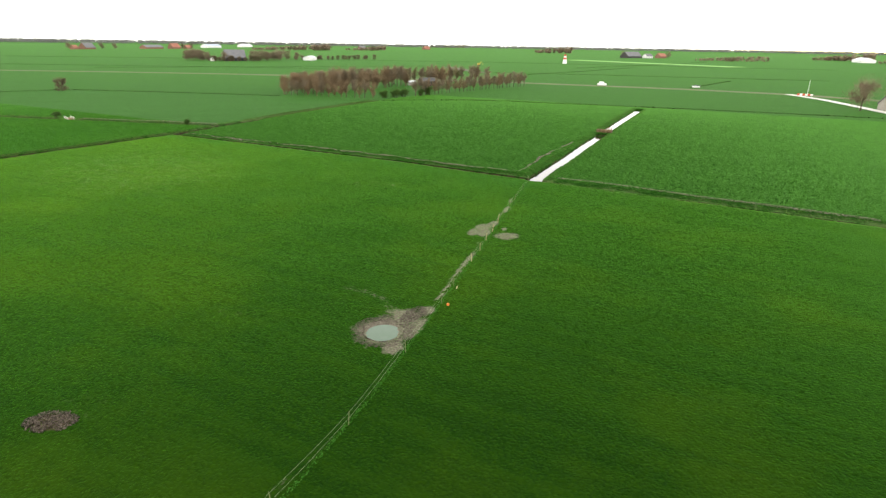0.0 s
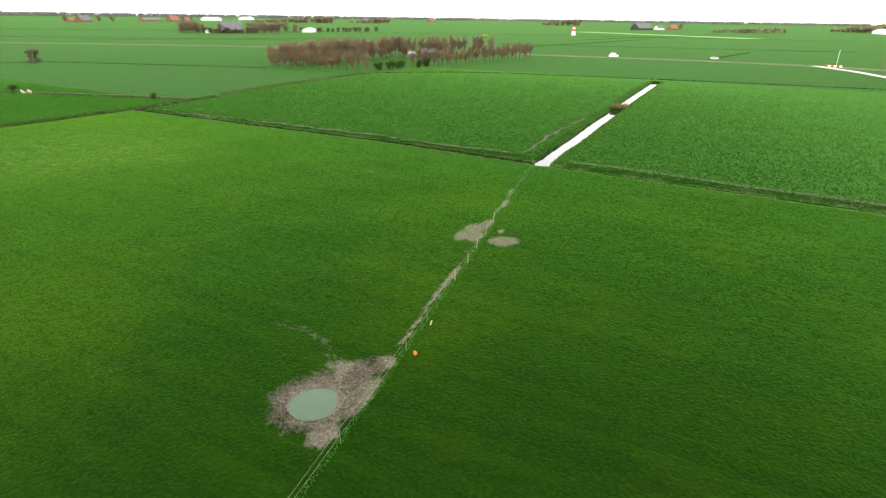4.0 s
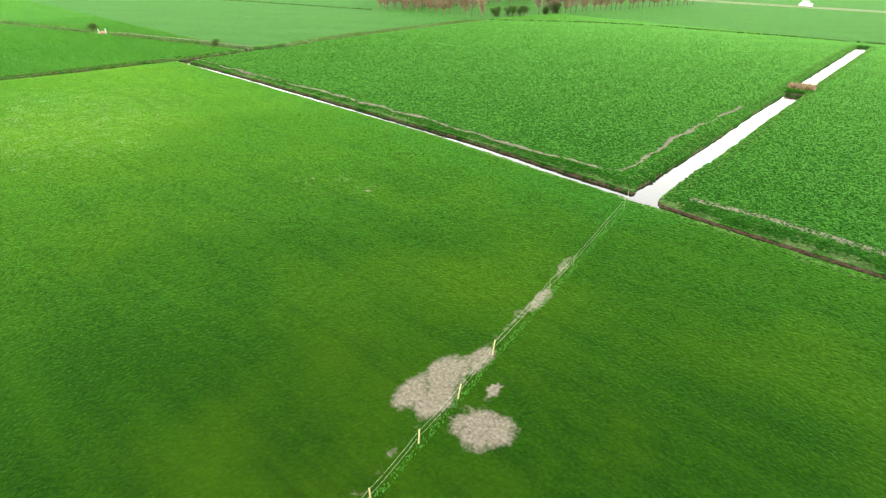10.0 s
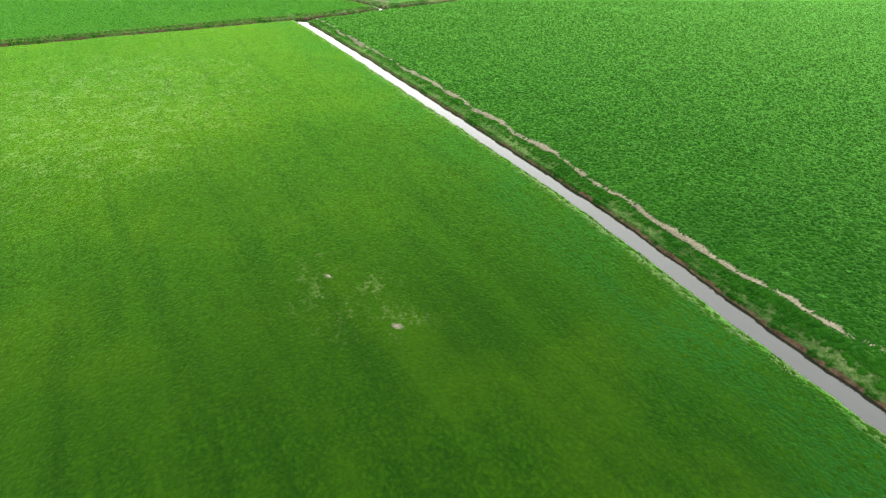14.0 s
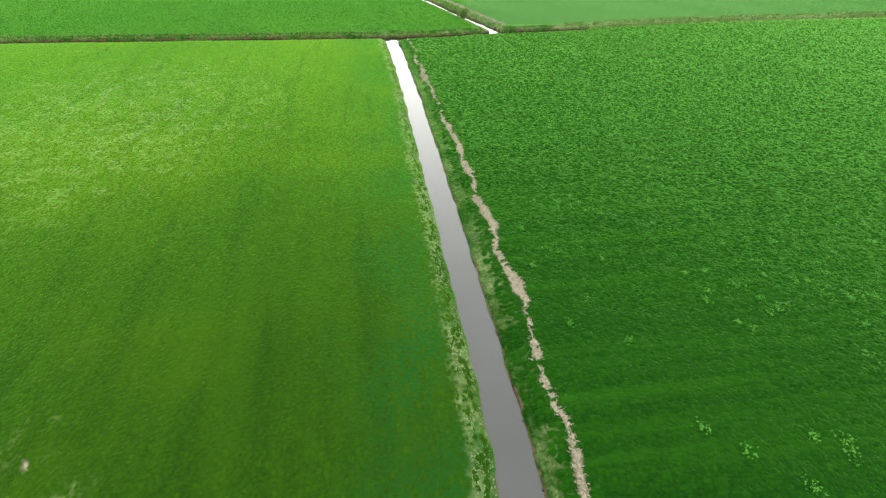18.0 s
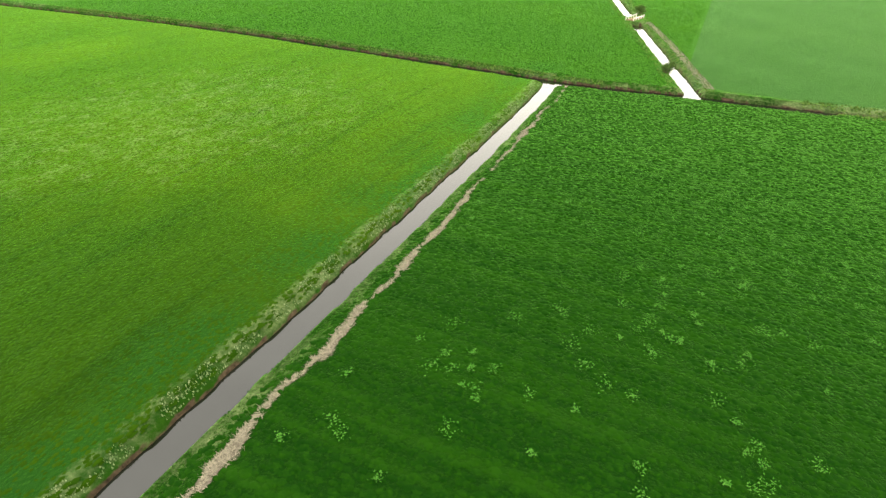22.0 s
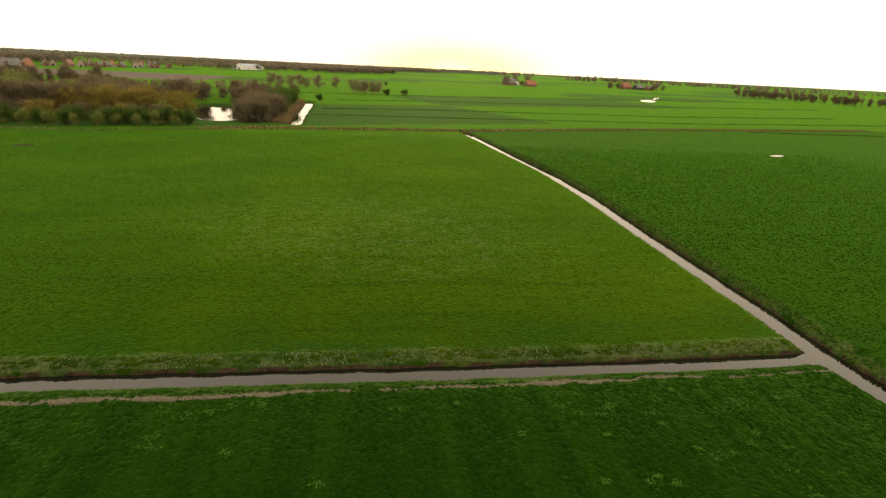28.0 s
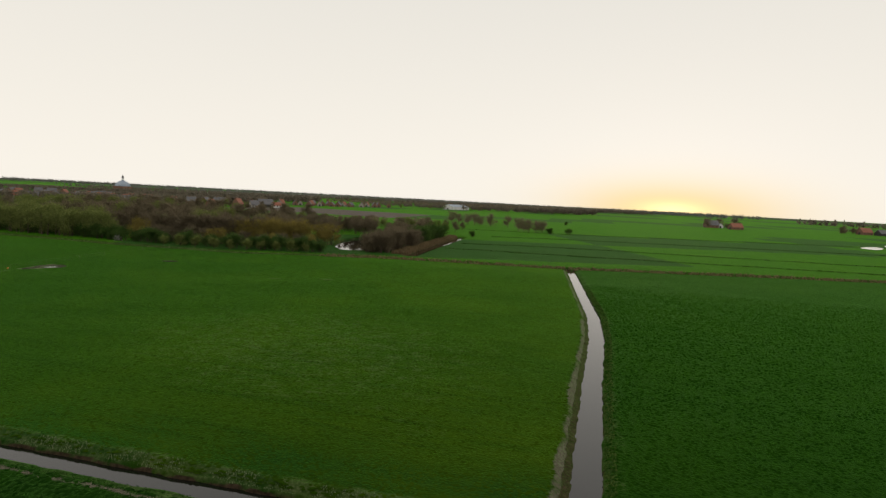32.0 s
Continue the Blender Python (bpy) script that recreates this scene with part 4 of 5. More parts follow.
# ---- trees ----
def twigs(rng, centres, n, length, wide, up=0.6):
    """n thin pointed twigs, or broad leaves, in lobes given as (x, y, z, radius)."""
    c = np.array(centres)
    k = rng.choice(len(c), n, p=c[:, 3] ** 2 / (c[:, 3] ** 2).sum())
    d = rng.normal(0, 1, (n, 3))
    d /= np.linalg.norm(d, axis=1)[:, None]
    p = c[k, :3] + d * (c[k, 3] * np.abs(rng.normal(0, 0.62, n)).clip(0, 1.5))[:, None] * [1, 1, 0.95]
    p[:, 2] = np.maximum(p[:, 2], length * 0.4)
    way = d * 0.7 + rng.normal(0, 0.45, (n, 3)) + [0, 0, up]
    way /= np.linalg.norm(way, axis=1)[:, None]
    side = np.cross(way, rng.normal(0, 1, (n, 3)))
    side /= np.linalg.norm(side, axis=1)[:, None]
    ll, w = length * rng.uniform(0.6, 1.4, n)[:, None], wide * rng.uniform(0.6, 1.4, n)[:, None]
    return np.stack([p - way * ll / 2 - side * w / 2, p - way * ll / 2 + side * w / 2, p + way * ll / 2], 1)


def tree(seed, tall, spread, clear, n, length, wide, mat, label, category="tree", up=0.6, stems=1, name="bare_tree", steep=0.0, bark=None):
    """A tapered, bent trunk with limbs, under an uneven crown of separate twigs or leaves."""
    rng = np.random.RandomState(seed)
    t = empty(name, Matrix.Identity(4), label, category)
    vs, fs, lobes = [], [], []
    for s in range(stems):
        ox, oy = (0, 0) if stems == 1 else rng.uniform(-0.5, 0.5, 2) * spread
        bend = rng.uniform(-0.25, 0.25, 2)
        top = tall * rng.uniform(0.72, 0.85)
        r0 = 0.014 * tall + 0.05
        line = [Vector((ox + bend[0] * u * u * 2, oy + bend[1] * u * u * 2, -0.2 + (top + 0.2) * u)) for u in (0, 0.08, 0.35, 0.65, 1.0)]
        tube(vs, fs, line, [r0 * 1.5, r0, r0 * 0.8, r0 * 0.5, r0 * 0.12], 6)
        for k in range(16 if steep else 8 if stems == 1 else 3):
            u = rng.uniform(clear, 0.95)
            at = line[0].lerp(line[-1], u)
            a = rng.uniform(0, 6.283)
            reach = spread * rng.uniform(0.5, 1.0) * (0.35 + 0.75 * math.sin(math.pi * min(1.0, u * 1.05)) if steep else 1.15 - 0.55 * u)
            end = at + Vector((math.cos(a) * reach, math.sin(a) * reach, tall * (rng.uniform(0.08, 0.24) + steep)))
            end.z = min(end.z, tall * 0.93)
            tube(vs, fs, [at, at.lerp(end, 0.5) + Vector((0, 0, 0.04 * tall)), end], [r0 * 0.42, r0 * 0.26, r0 * 0.06], 4)
            if steep:
                lobes += [(*at.lerp(end, v), spread * rng.uniform(0.30, 0.48)) for v in (0.35, 0.65, 1.0)]
                continue
            lobes.append((*end, spread * rng.uniform(0.40, 0.62)))
            lobes.append((*at.lerp(end, 0.5), spread * rng.uniform(0.45, 0.7)))
        lobes.append((*line[-1], spread * (0.3 if steep else 0.5)))
        lobes.append((*line[-2], spread * (0.3 if steep else 0.75)))
    link_mesh("trunk", vs, fs, bark or BARK, t)
    crown = soup("crown", twigs(rng, lobes, n, length, wide, up), mat, "", "")
    crown.parent = t
    for key in ("label", "category", "kind"):
        if key in crown:
            del crown[key]
    return t


def grow(kinds, places, group, seed, lo=0.85, hi=1.15):
    """Plants copies of the given trees; the first use of a kind takes the original."""
    rng = random.Random(seed)
    for x, y in places:
        src = rng.choice(kinds)
        s = rng.uniform(lo, hi)
        z = float(height(np.array([x]), np.array([y]))[0])
        m = pose(x, y, min(z, 0.05), 0, 0, rng.uniform(0, 360)) @ Matrix.Diagonal((s * rng.uniform(0.9, 1.1), s * rng.uniform(0.9, 1.1), s, 1))
        if src in FRESH:
            FRESH.remove(src)
            src.matrix_basis = m
            ob = src
        else:
            keep = tuple(src.scale)
            src.scale = (1, 1, 1)
            ob = copy_thing(src, m)
            src.scale = keep
        ob["group"] = group


BARN = (-170.3, 312.3)


def row(pts, step, jitter, seed):
    rng = random.Random(seed)
    out = []
    for (ax, ay), (bx, by) in zip(pts[:-1], pts[1:]):
        n = max(1, round(math.dist((ax, ay), (bx, by)) / step))
        out += [(ax + (bx - ax) * k / n + rng.uniform(-jitter, jitter), ay + (by - ay) * k / n + rng.uniform(-jitter, jitter)) for k in range(n)]
    return [p for p in out if math.dist(p, BARN) > 9]


def patch(n, x0, x1, y0, y1, seed, keep=lambda x, y: True):
    rng = random.Random(seed)
    out = []
    while len(out) < n:
        p = rng.uniform(x0, x1), rng.uniform(y0, y1)
        if keep(*p):
            out.append(p)
    return out


BARK_RUST = simple("reddish_bark", (0.10, 0.065, 0.04), (0.24, 0.165, 0.105), 4.0, 0.9, 0.2)
POPLARS = [tree(100 + k, 9.8 + k * 0.4, 2.9, 0.26, 5200, 0.62, 0.045, (TWIG_BROWN, TWIG_RUST, TWIG_BROWN)[k], "bare grey-brown tree with a twiggy crown in a shelter belt", up=0.9, steep=0.07) for k in range(3)]
RUSTS = [tree(110 + k, 9.4, 2.8, 0.18, 5200, 0.62, 0.045, TWIG_RUST, "bare reddish-brown tree with dense upright twigs", up=1.0, steep=0.09, bark=BARK_RUST) for k in range(3)]
BIGS = [tree(120 + k, 13, 6.4, 0.22, 10000, 0.7, 0.08, TWIG_BROWN, "large bare brown tree with a broad crown", name="large_tree") for k in range(2)]
THICKETS = [tree(130 + k, 6.5, 2.6, 0.05, 4600, 0.8, 0.07, TWIG_PURPLE, "bare purple-brown sapling thicket", "thicket", 0.9, 5, "thicket") for k in range(3)]
OCHRES = [tree(140 + k, 7.5, 3.2, 0.05, 5200, 0.45, 0.11, LEAF_OCHRE, "willow with ochre-yellow spring buds", "tree", 0.7, 4, "willow") for k in range(2)]
WILLOWS = [tree(150 + k, 3.4, 1.6, 0.3, 2400, 0.35, 0.09, LEAF_WILLOW, "small pollard willow with pale grey-green leaves", "tree", 0.4, 1, "pollard_willow") for k in range(2)]
BUSHES = [tree(160 + k, 4.6, 2.6, 0.03, 4600, 0.34, 0.18, LEAF_DARK, "dense dark green bush", "bush", 0.3, 5, "bush") for k in range(2)]
GREENS = [tree(170 + k, 8.0, 3.6, 0.08, 5600, 0.45, 0.13, LEAF_WILLOW, "tree with fresh pale green spring leaves", "tree", 0.5, 3, "leafy_tree") for k in range(2)]
DARKS = [tree(180 + k, 8.5, 3.4, 0.08, 5600, 0.65, 0.08, TWIG_PURPLE, "bare dark brown tree in a wood", "tree", 0.6, 2, "wood_tree") for k in range(3)]
FRESH = set(POPLARS + RUSTS + BIGS + THICKETS + OCHRES + WILLOWS + BUSHES + GREENS + DARKS)

# the shelter belt round the hidden farmyard
GROVE_FRONT = [(-193, 214), (-176, 220), (-148, 226)]
GROVE_EAST = [(-141, 246), (-135, 278), (-129, 310), (-120, 349)]
grow(RUSTS + POPLARS, row(GROVE_FRONT, 3.2, 0.8, 1), "trees of the shelter belt", 1, 0.55, 0.85)
grow(RUSTS, row([(-197, 217), (-193, 242), (-189, 262)], 2.8, 1.6, 2), "trees of the shelter belt", 2, 0.9, 1.12)
grow(RUSTS + POPLARS, row([(-187, 224), (-185, 262), (-181, 297), (-169, 338)], 3.0, 1.6, 3), "trees of the shelter belt", 3, 0.95, 1.2)
grow(POPLARS, row([(-201, 232), (-197, 275), (-190, 310), (-176, 352), (-150, 360)], 3.6, 2.0, 4), "trees of the shelter belt", 4, 0.9, 1.15)
grow(POPLARS, row(GROVE_EAST, 3.6, 0.7, 5), "trees of the shelter belt", 5, 0.7, 0.9)
grow(BUSHES, [(-147, 228), (-143.5, 233), (-142, 238), (-139.8, 250), (-139, 255)], "bushes of the shelter belt", 6, 0.6, 0.85)
# trees by the lane, and a lone bush
grow(BIGS, [(44, 297), (56, 289), (63, 300)], "trees by the lane", 7, 0.85, 1.05)
grow(THICKETS[:1], [(-291, 168.5)], "lone field bushes", 8, 0.9, 1.0)
# the wood across the far ditch
grow(WILLOWS, row([(-12, -11.5), (-34, -14), (-60, -23)], 5.0, 0.6, 10), "pollard willows along the wood", 10)
WHITES = [tree(190, 3.4, 2.2, 0.03, 3600, 0.3, 0.16, simple("white_blossom", (0.30, 0.32, 0.26), (0.70, 0.70, 0.64), 0.5, 0.85, 0.2, by_piece=0.5, thin=0.4), "low bush covered in white spring blossom", "bush", 0.4, 5, "blossom_bush")]
FRESH.update(WHITES)
grow(WHITES, [(7.6, -14.5)], "blossom bushes", 9, 0.55, 0.6)
grow(BUSHES, row([(68, -20), (0, -16), (-36, -19), (-60, -28)], 3.2, 1.2, 11), "bushes at the edge of the wood", 11, 0.65, 1.0)
grow(THICKETS + OCHRES + GREENS[:1], row([(72, -28), (0, -24), (-34, -28), (-54, -36)], 4.0, 1.6, 12), "undergrowth of the wood", 12, 0.6, 0.85)
grow(OCHRES, row([(-18, -42), (-34, -46), (-52, -54)], 3.6, 1.2, 13), "ochre willows", 13, 1.0, 1.3)
grow(OCHRES, [(14, -36), (10, -40), (20, -38)], "ochre willows", 14, 0.8, 1.0)
grow(DARKS + THICKETS + GREENS[:1], patch(90, -20, 92, -86, -36, 15, lambda x, y: math.hypot((x - 38) - (y + 66) * -0.7, 0) > 9 or y > -48), "trees of the wood", 15, 0.95, 1.35)
grow(GREENS, [(40, -34), (48, -36), (56, -33), (66, -38), (74, -36), (30, -60), (22, -74)], "trees of the wood in young leaf", 16, 0.8, 1.05)
grow(THICKETS, patch(40, -75.5, -64.5, -80, -38, 17, lambda x, y: ellipse(x, y, *LAKE) > 1.15), "sapling thicket by the pond", 17, 0.9, 1.15)
grow(DARKS + THICKETS, patch(60, -72, 20, -152, -106, 18, lambda x, y: ellipse(x, y, *LAKE) > 1.1), "trees behind the pond", 18, 0.7, 1.0)
grow(BUSHES, [(-74, -90), (-72, -98), (-70, -95), (-72, -106), (-74, -114), (-69, -104), (-74.5, -122), (-71, -116)], "dark bushes by the channel", 19, 1.0, 1.5)
grow(DARKS + THICKETS + DARKS, patch(80, 40, 190, -225, -90, 28, lambda x, y: abs(x - 34) + abs(y + 60) > 30), "bare trees of the wood", 28, 0.95, 1.35)
grow(GREENS, patch(22, 90, 200, -210, -60, 29), "trees of the wood in young leaf", 29, 0.9, 1.25)
grow(DARKS + GREENS, [(152, -270), (160, -262), (180, -276), (186, -296), (140, -280), (205, -345), (188, -345), (178, -352), (172, -392), (186, -394), (214, -372), (100, -252), (122, -254), (230, -360), (240, -300), (220, -310)], "trees round the village houses", 31, 0.7, 0.95)
grow(GREENS + DARKS, patch(24, -70, 40, -215, -165, 20), "hedgerow trees", 20, 0.6, 0.85)
grow(BIGS, [(-55, -290), (-61, -284), (-66, -278), (-75, -274), (-87, -280), (-99, -237), (-103, -231), (-107, -229), (-111, -232), (-115, -235), (-40, -300), (-46, -296)], "field trees", 21, 0.6, 0.78)
grow(BUSHES, [(-84, -150), (-132, -235), (-120, -226), (-127, -400), (-108, -330)], "field bushes", 22, 0.6, 0.8)
grow(BIGS + GREENS, [(186, -296), (206, -392), (214, -430), (228, -470), (230, -400), (260, -340), (300, -380), (150, -760), (110, -800), (120, -845), (96, -850), (60, -842), (30, -830), (250, -640), (240, -720)], "village trees", 23, 0.6, 0.85)
grow(BUSHES, [(-195.5, 110.6), (-148.5, 121.3)], "bushes by the western ditch", 30, 0.32, 0.42)
grow(GREENS, row([(62, -16), (40, -15.5), (14, -17.5)], 4.5, 1.2, 37) + row([(66, -24), (40, -23), (18, -25)], 5.0, 1.5, 38), "leafy trees at the edge of the wood", 39, 0.95, 1.25)
grow(DARKS, row([(2, -36), (-16, -38), (-34, -60)], 2.6, 1.5, 40), "dense bare trees of the wood", 41, 1.0, 1.15)
# farms
grow(BIGS, patch(9, -616, -598, 506, 532, 32) + patch(10, -556, -534, 556, 600, 33) + [(-566, 572), (-560, 520), (-590, 566), (-546, 612), (-538, 624)], "farm trees", 24, 0.8, 1.05)
grow(THICKETS, row([(-596, 518), (-560, 518), (-534, 560)], 6, 1.5, 34) + row([(-556, 640), (-520, 700), (-500, 760)], 8, 3, 35), "farm hedges", 36, 0.8, 1.1)
grow(BIGS, [(-1352, 812), (-1340, 880), (-1330, 905), (-1385, 1140), (-1380, 1165), (-240, 1330), (-180, 1420), (-160, 1440)], "farm trees", 25, 0.9, 1.2)
grow(BIGS + DARKS, [(-316, -655), (-322, -640), (-338, -668), (-290, -600), (-470, -690), (-478, -702), (-484, -712), (-488, -700), (-496, -716), (-505, -722), (-540, -690), (-548, -694), (-556, -690)], "farm trees", 26, 0.8, 1.1)
grow(DARKS + POPLARS, row([(-590, -560), (-600, -470), (-612, -392), (-630, -372)], 3.4, 2.5, 27), "shelter belt beyond the far field", 27, 0.9, 1.25)


# ---- woods and hedges far off, countless trees ----
def far_wood(pts, deep, tall, per, mat, label, seed, each=16, bit=0.21):
    rng = np.random.RandomState(seed)
    total = sum(math.dist(a, b) for a, b in zip(pts[:-1], pts[1:]))
    n = int(total * per)
    x, y = along(pts, n, 0, deep, seed)
    h = tall * rng.uniform(0.45, 1.1, n)
    c = np.repeat(np.stack([x, y, h * 0.55], -1), each, 0)
    d = rng.normal(0, 1, (n * each, 3))
    d /= np.linalg.norm(d, axis=1)[:, None]
    rr = np.repeat(h, each)[:, None] * [0.42, 0.42, 0.5]
    p = c + d * rr * rng.uniform(0.3, 1.0, (n * each, 1))
    w = np.repeat(h, each)[:, None] * bit * 1.25
    v = p[:, None] + rng.normal(0, 1, (n * each, 3, 3)) * w[:, None] * 0.8
    v[:, :, 2] = np.maximum(v[:, :, 2], 0.02)
    soup("far_wood", v, mat, label, "wood")


far_wood([(-591, 1788), (-489, 1828)], 14, 17, 0.35, TWIG_BROWN, "distant bare brown wood", 1)
far_wood([(-87, 1210), (35, 1263)], 8, 9, 0.4, TWIG_BROWN, "distant bare brown hedge", 2)
far_wood([(130, 1559), (240, 1552)], 12, 14, 0.4, TWIG_BROWN, "distant bare brown wood", 3)
far_wood([(209, 1293), (340, 1290)], 12, 12, 0.4, TWIG_BROWN, "distant bare brown wood", 4)
far_wood([(-1196, 1212), (-1071, 1382)], 14, 14, 0.4, TWIG_BROWN, "distant bare brown wood", 5)
far_wood([(-1090, 1480), (-1000, 1560)], 14, 12, 0.4, TWIG_BROWN, "distant bare brown wood", 6)
far_wood([(-1720, 3100), (-1500, 3250)], 20, 16, 0.3, TWIG_BROWN, "distant bare brown wood", 7)
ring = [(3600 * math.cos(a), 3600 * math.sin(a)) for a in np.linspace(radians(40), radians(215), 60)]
far_wood(ring, 300, 22, 0.45, TREES_HAZED, "hazy line of far trees on the horizon", 8, 30, 0.13)
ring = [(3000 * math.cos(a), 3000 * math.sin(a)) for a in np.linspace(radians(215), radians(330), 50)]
far_wood(ring, 240, 13, 0.6, TREES_HAZED, "line of far trees on the horizon", 9, 30, 0.13)
far_wood([(1500, -1500), (900, -1650), (300, -1900), (-200, -2100), (-700, -2300)], 260, 13, 0.7, TREES_HAZED, "hazy woods and gardens behind the village", 10, 30, 0.13)
far_wood([(1300, -1250), (800, -1350), (300, -1500), (-150, -1700), (-330, -1800)], 90, 11, 0.8, TWIG_HAZED, "bare wood behind the village", 16, 40, 0.11)
far_wood([(900, -600), (600, -660), (300, -760)], 80, 11, 1.2, TWIG_HAZED, "bare trees beyond the village", 17, 50, 0.1)
far_wood([(260, -860), (60, -900), (-60, -960), (-160, -1080)], 30, 12, 0.7, TWIG_HAZED, "bare wood beyond the ploughed field", 11, 50, 0.1)
far_wood([(420, -1050), (150, -1150), (-100, -1250)], 60, 10, 0.5, TWIG_BROWN, "bare trees beyond the village", 12, 30, 0.14)
far_wood([(300, -120), (200, -160), (150, -205)], 34, 8.0, 0.8, TWIG_HAZED, "bare brown wood beyond the pond", 19, 130, 0.06)
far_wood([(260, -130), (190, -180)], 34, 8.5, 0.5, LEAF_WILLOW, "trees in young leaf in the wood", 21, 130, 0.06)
far_wood([(560, -240), (400, -270), (240, -310)], 50, 8, 0.9, TWIG_HAZED, "bare brown wood before the village", 20, 80, 0.08)
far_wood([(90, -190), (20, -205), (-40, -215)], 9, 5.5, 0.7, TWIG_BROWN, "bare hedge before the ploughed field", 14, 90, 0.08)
far_wood([(700, -400), (420, -460), (270, -540)], 50, 8, 1.0, TWIG_HAZED, "trees among the village houses", 13, 50, 0.1)
far_wood([(-1500, -1100), (-1100, -1300), (-700, -1500)], 40, 12, 0.2, TWIG_HAZED, "line of far trees on the horizon", 15)


# ---- buildings ----
def house(name, x, y, turn, wide, long_, wall_h, roof_h, wall_mat, roof_mat, label, category, windows=2, chimney=True, group="", base_roof=0.35, door=True):
    h = empty(name, pose(x, y, 0.0, 0, 0, turn), label, category, group)
    w2, l2 = wide / 2, long_ / 2
    vs = [(-l2, -w2, 0), (l2, -w2, 0), (l2, w2, 0), (-l2, w2, 0), (-l2, -w2, wall_h), (l2, -w2, wall_h), (l2, w2, wall_h), (-l2, w2, wall_h), (-l2, 0, wall_h + roof_h), (l2, 0, wall_h + roof_h)]
    link_mesh("wall", vs, [(0, 1, 5, 4), (1, 2, 6, 9, 5), (2, 3, 7, 6), (3, 0, 4, 8, 7), (0, 3, 2, 1)], wall_mat, h)
    o, th = base_roof, 0.22
    slope = roof_h / w2
    for s in (-1, 1):
        a = [(-l2 - o, s * (w2 + o), wall_h - o * slope + 0.03), (l2 + o, s * (w2 + o), wall_h - o * slope + 0.03), (l2 + o, 0, wall_h + roof_h + 0.03), (-l2 - o, 0, wall_h + roof_h + 0.03)]
        b = [(p[0], p[1], p[2] + th) for p in a]
        link_mesh("roof", a + b, [(0, 1, 2, 3), (4, 7, 6, 5), (0, 4, 5, 1), (1, 5, 6, 2), (2, 6, 7, 3), (3, 7, 4, 0)], roof_mat, h)
    for s in (-1, 1):
        for k in range(windows):
            px = -l2 + long_ * (k + 0.5) / windows
            part("window", box(bmesh.new(), 1.2, 0.08, 1.3, px, s * (w2 + 0.02), 0.9, soft=0.02), PANE, h)
    if door:
        part("door", box(bmesh.new(), 0.08, min(3.2, wide * 0.35), min(2.8, wall_h * 0.85), l2 + 0.02, 0, 0.02, soft=0.02), BLACK_WOOD, h)
    if chimney:
        part("chimney", box(bmesh.new(), 0.7, 0.7, 1.4, l2 * 0.5, 0, wall_h + roof_h - 0.5, soft=0.03), BRICK, h)
    return h


house("barn", -170.3, 312.3, 50, 7, 9, 2.6, 1.8, BLACK_WOOD, BLACK_WOOD, "low dark open barn inside the shelter belt", "barn", 0, False)
house("shed", -179.3, 309.3, 50, 3.0, 4, 1.9, 0.7, BRICK_PALE, SHEET, "small pale shed beside the barn", "shed", 0, False)
house("farmhouse", 58, 306, 20, 8, 11, 2.6, 3.0, BRICK_PALE, TILE_GREY, "pale farmhouse under bare trees by the lane", "house")
house("barn", -568, 543, 55, 18, 24, 4.0, 9.0, BLACK_WOOD, TILE_GREY, "large farm barn with a high dark grey roof", "barn", 3)
house("shed", -580, 520, 125, 5, 10, 2.5, 1.5, PAINT_WHITE, SHEET, "small white farm shed", "shed", 0, False)
house("shed", -530, 640, 115, 12, 26, 3.5, 2.0, PAINT_WHITE, SHEET, "long white-roofed cattle shed", "shed", 4, False)
for n, (x, y, turn, wide, long_, wh, rh, wm, rm) in enumerate([
        (-1347, 850, 110, 20, 32, 4, 10, BRICK, TILE_GREY), (-1338, 815, 110, 10, 14, 4, 5, BRICK, TILE_RED), (-1392, 1050, 100, 22, 60, 4, 6, BRICK, TILE_GREY),
        (-1383, 1112, 100, 18, 30, 4, 10, BRICK, TILE_RED), (-1378, 1150, 100, 12, 18, 4, 6, BRICK, TILE_RED), (-1560, 1395, 100, 26, 70, 6, 5, PAINT_WHITE, SHEET_BLUE),
        (-1720, 1700, 100, 26, 60, 6, 5, PAINT_WHITE, SHEET), (-1180, 1700, 90, 16, 34, 4, 8, BRICK, TILE_GREY), (-1120, 2050, 80, 18, 30, 4, 9, BRICK, TILE_RED),
        (-225, 1335, 60, 22, 44, 4, 9, BLACK_WOOD, TILE_GREY), (-196, 1376, 60, 12, 20, 4, 5, PAINT_WHITE, TILE_GREY), (-172, 1402, 60, 14, 22, 4, 6, BRICK, TILE_RED),
        (205, 1420, 95, 24, 70, 5, 4, PAINT_WHITE, SHEET), (300, 1280, 95, 18, 50, 4, 4, PAINT_WHITE, SHEET)]):
    house("farm_building", x, y, turn, wide, long_, wh, rh, wm, rm, "far farm building with a " + {TILE_GREY: "dark grey", TILE_RED: "red", SHEET: "white", SHEET_BLUE: "blue-grey"}[rm] + " roof", "farm", 3, n % 2 == 0, "far farms")

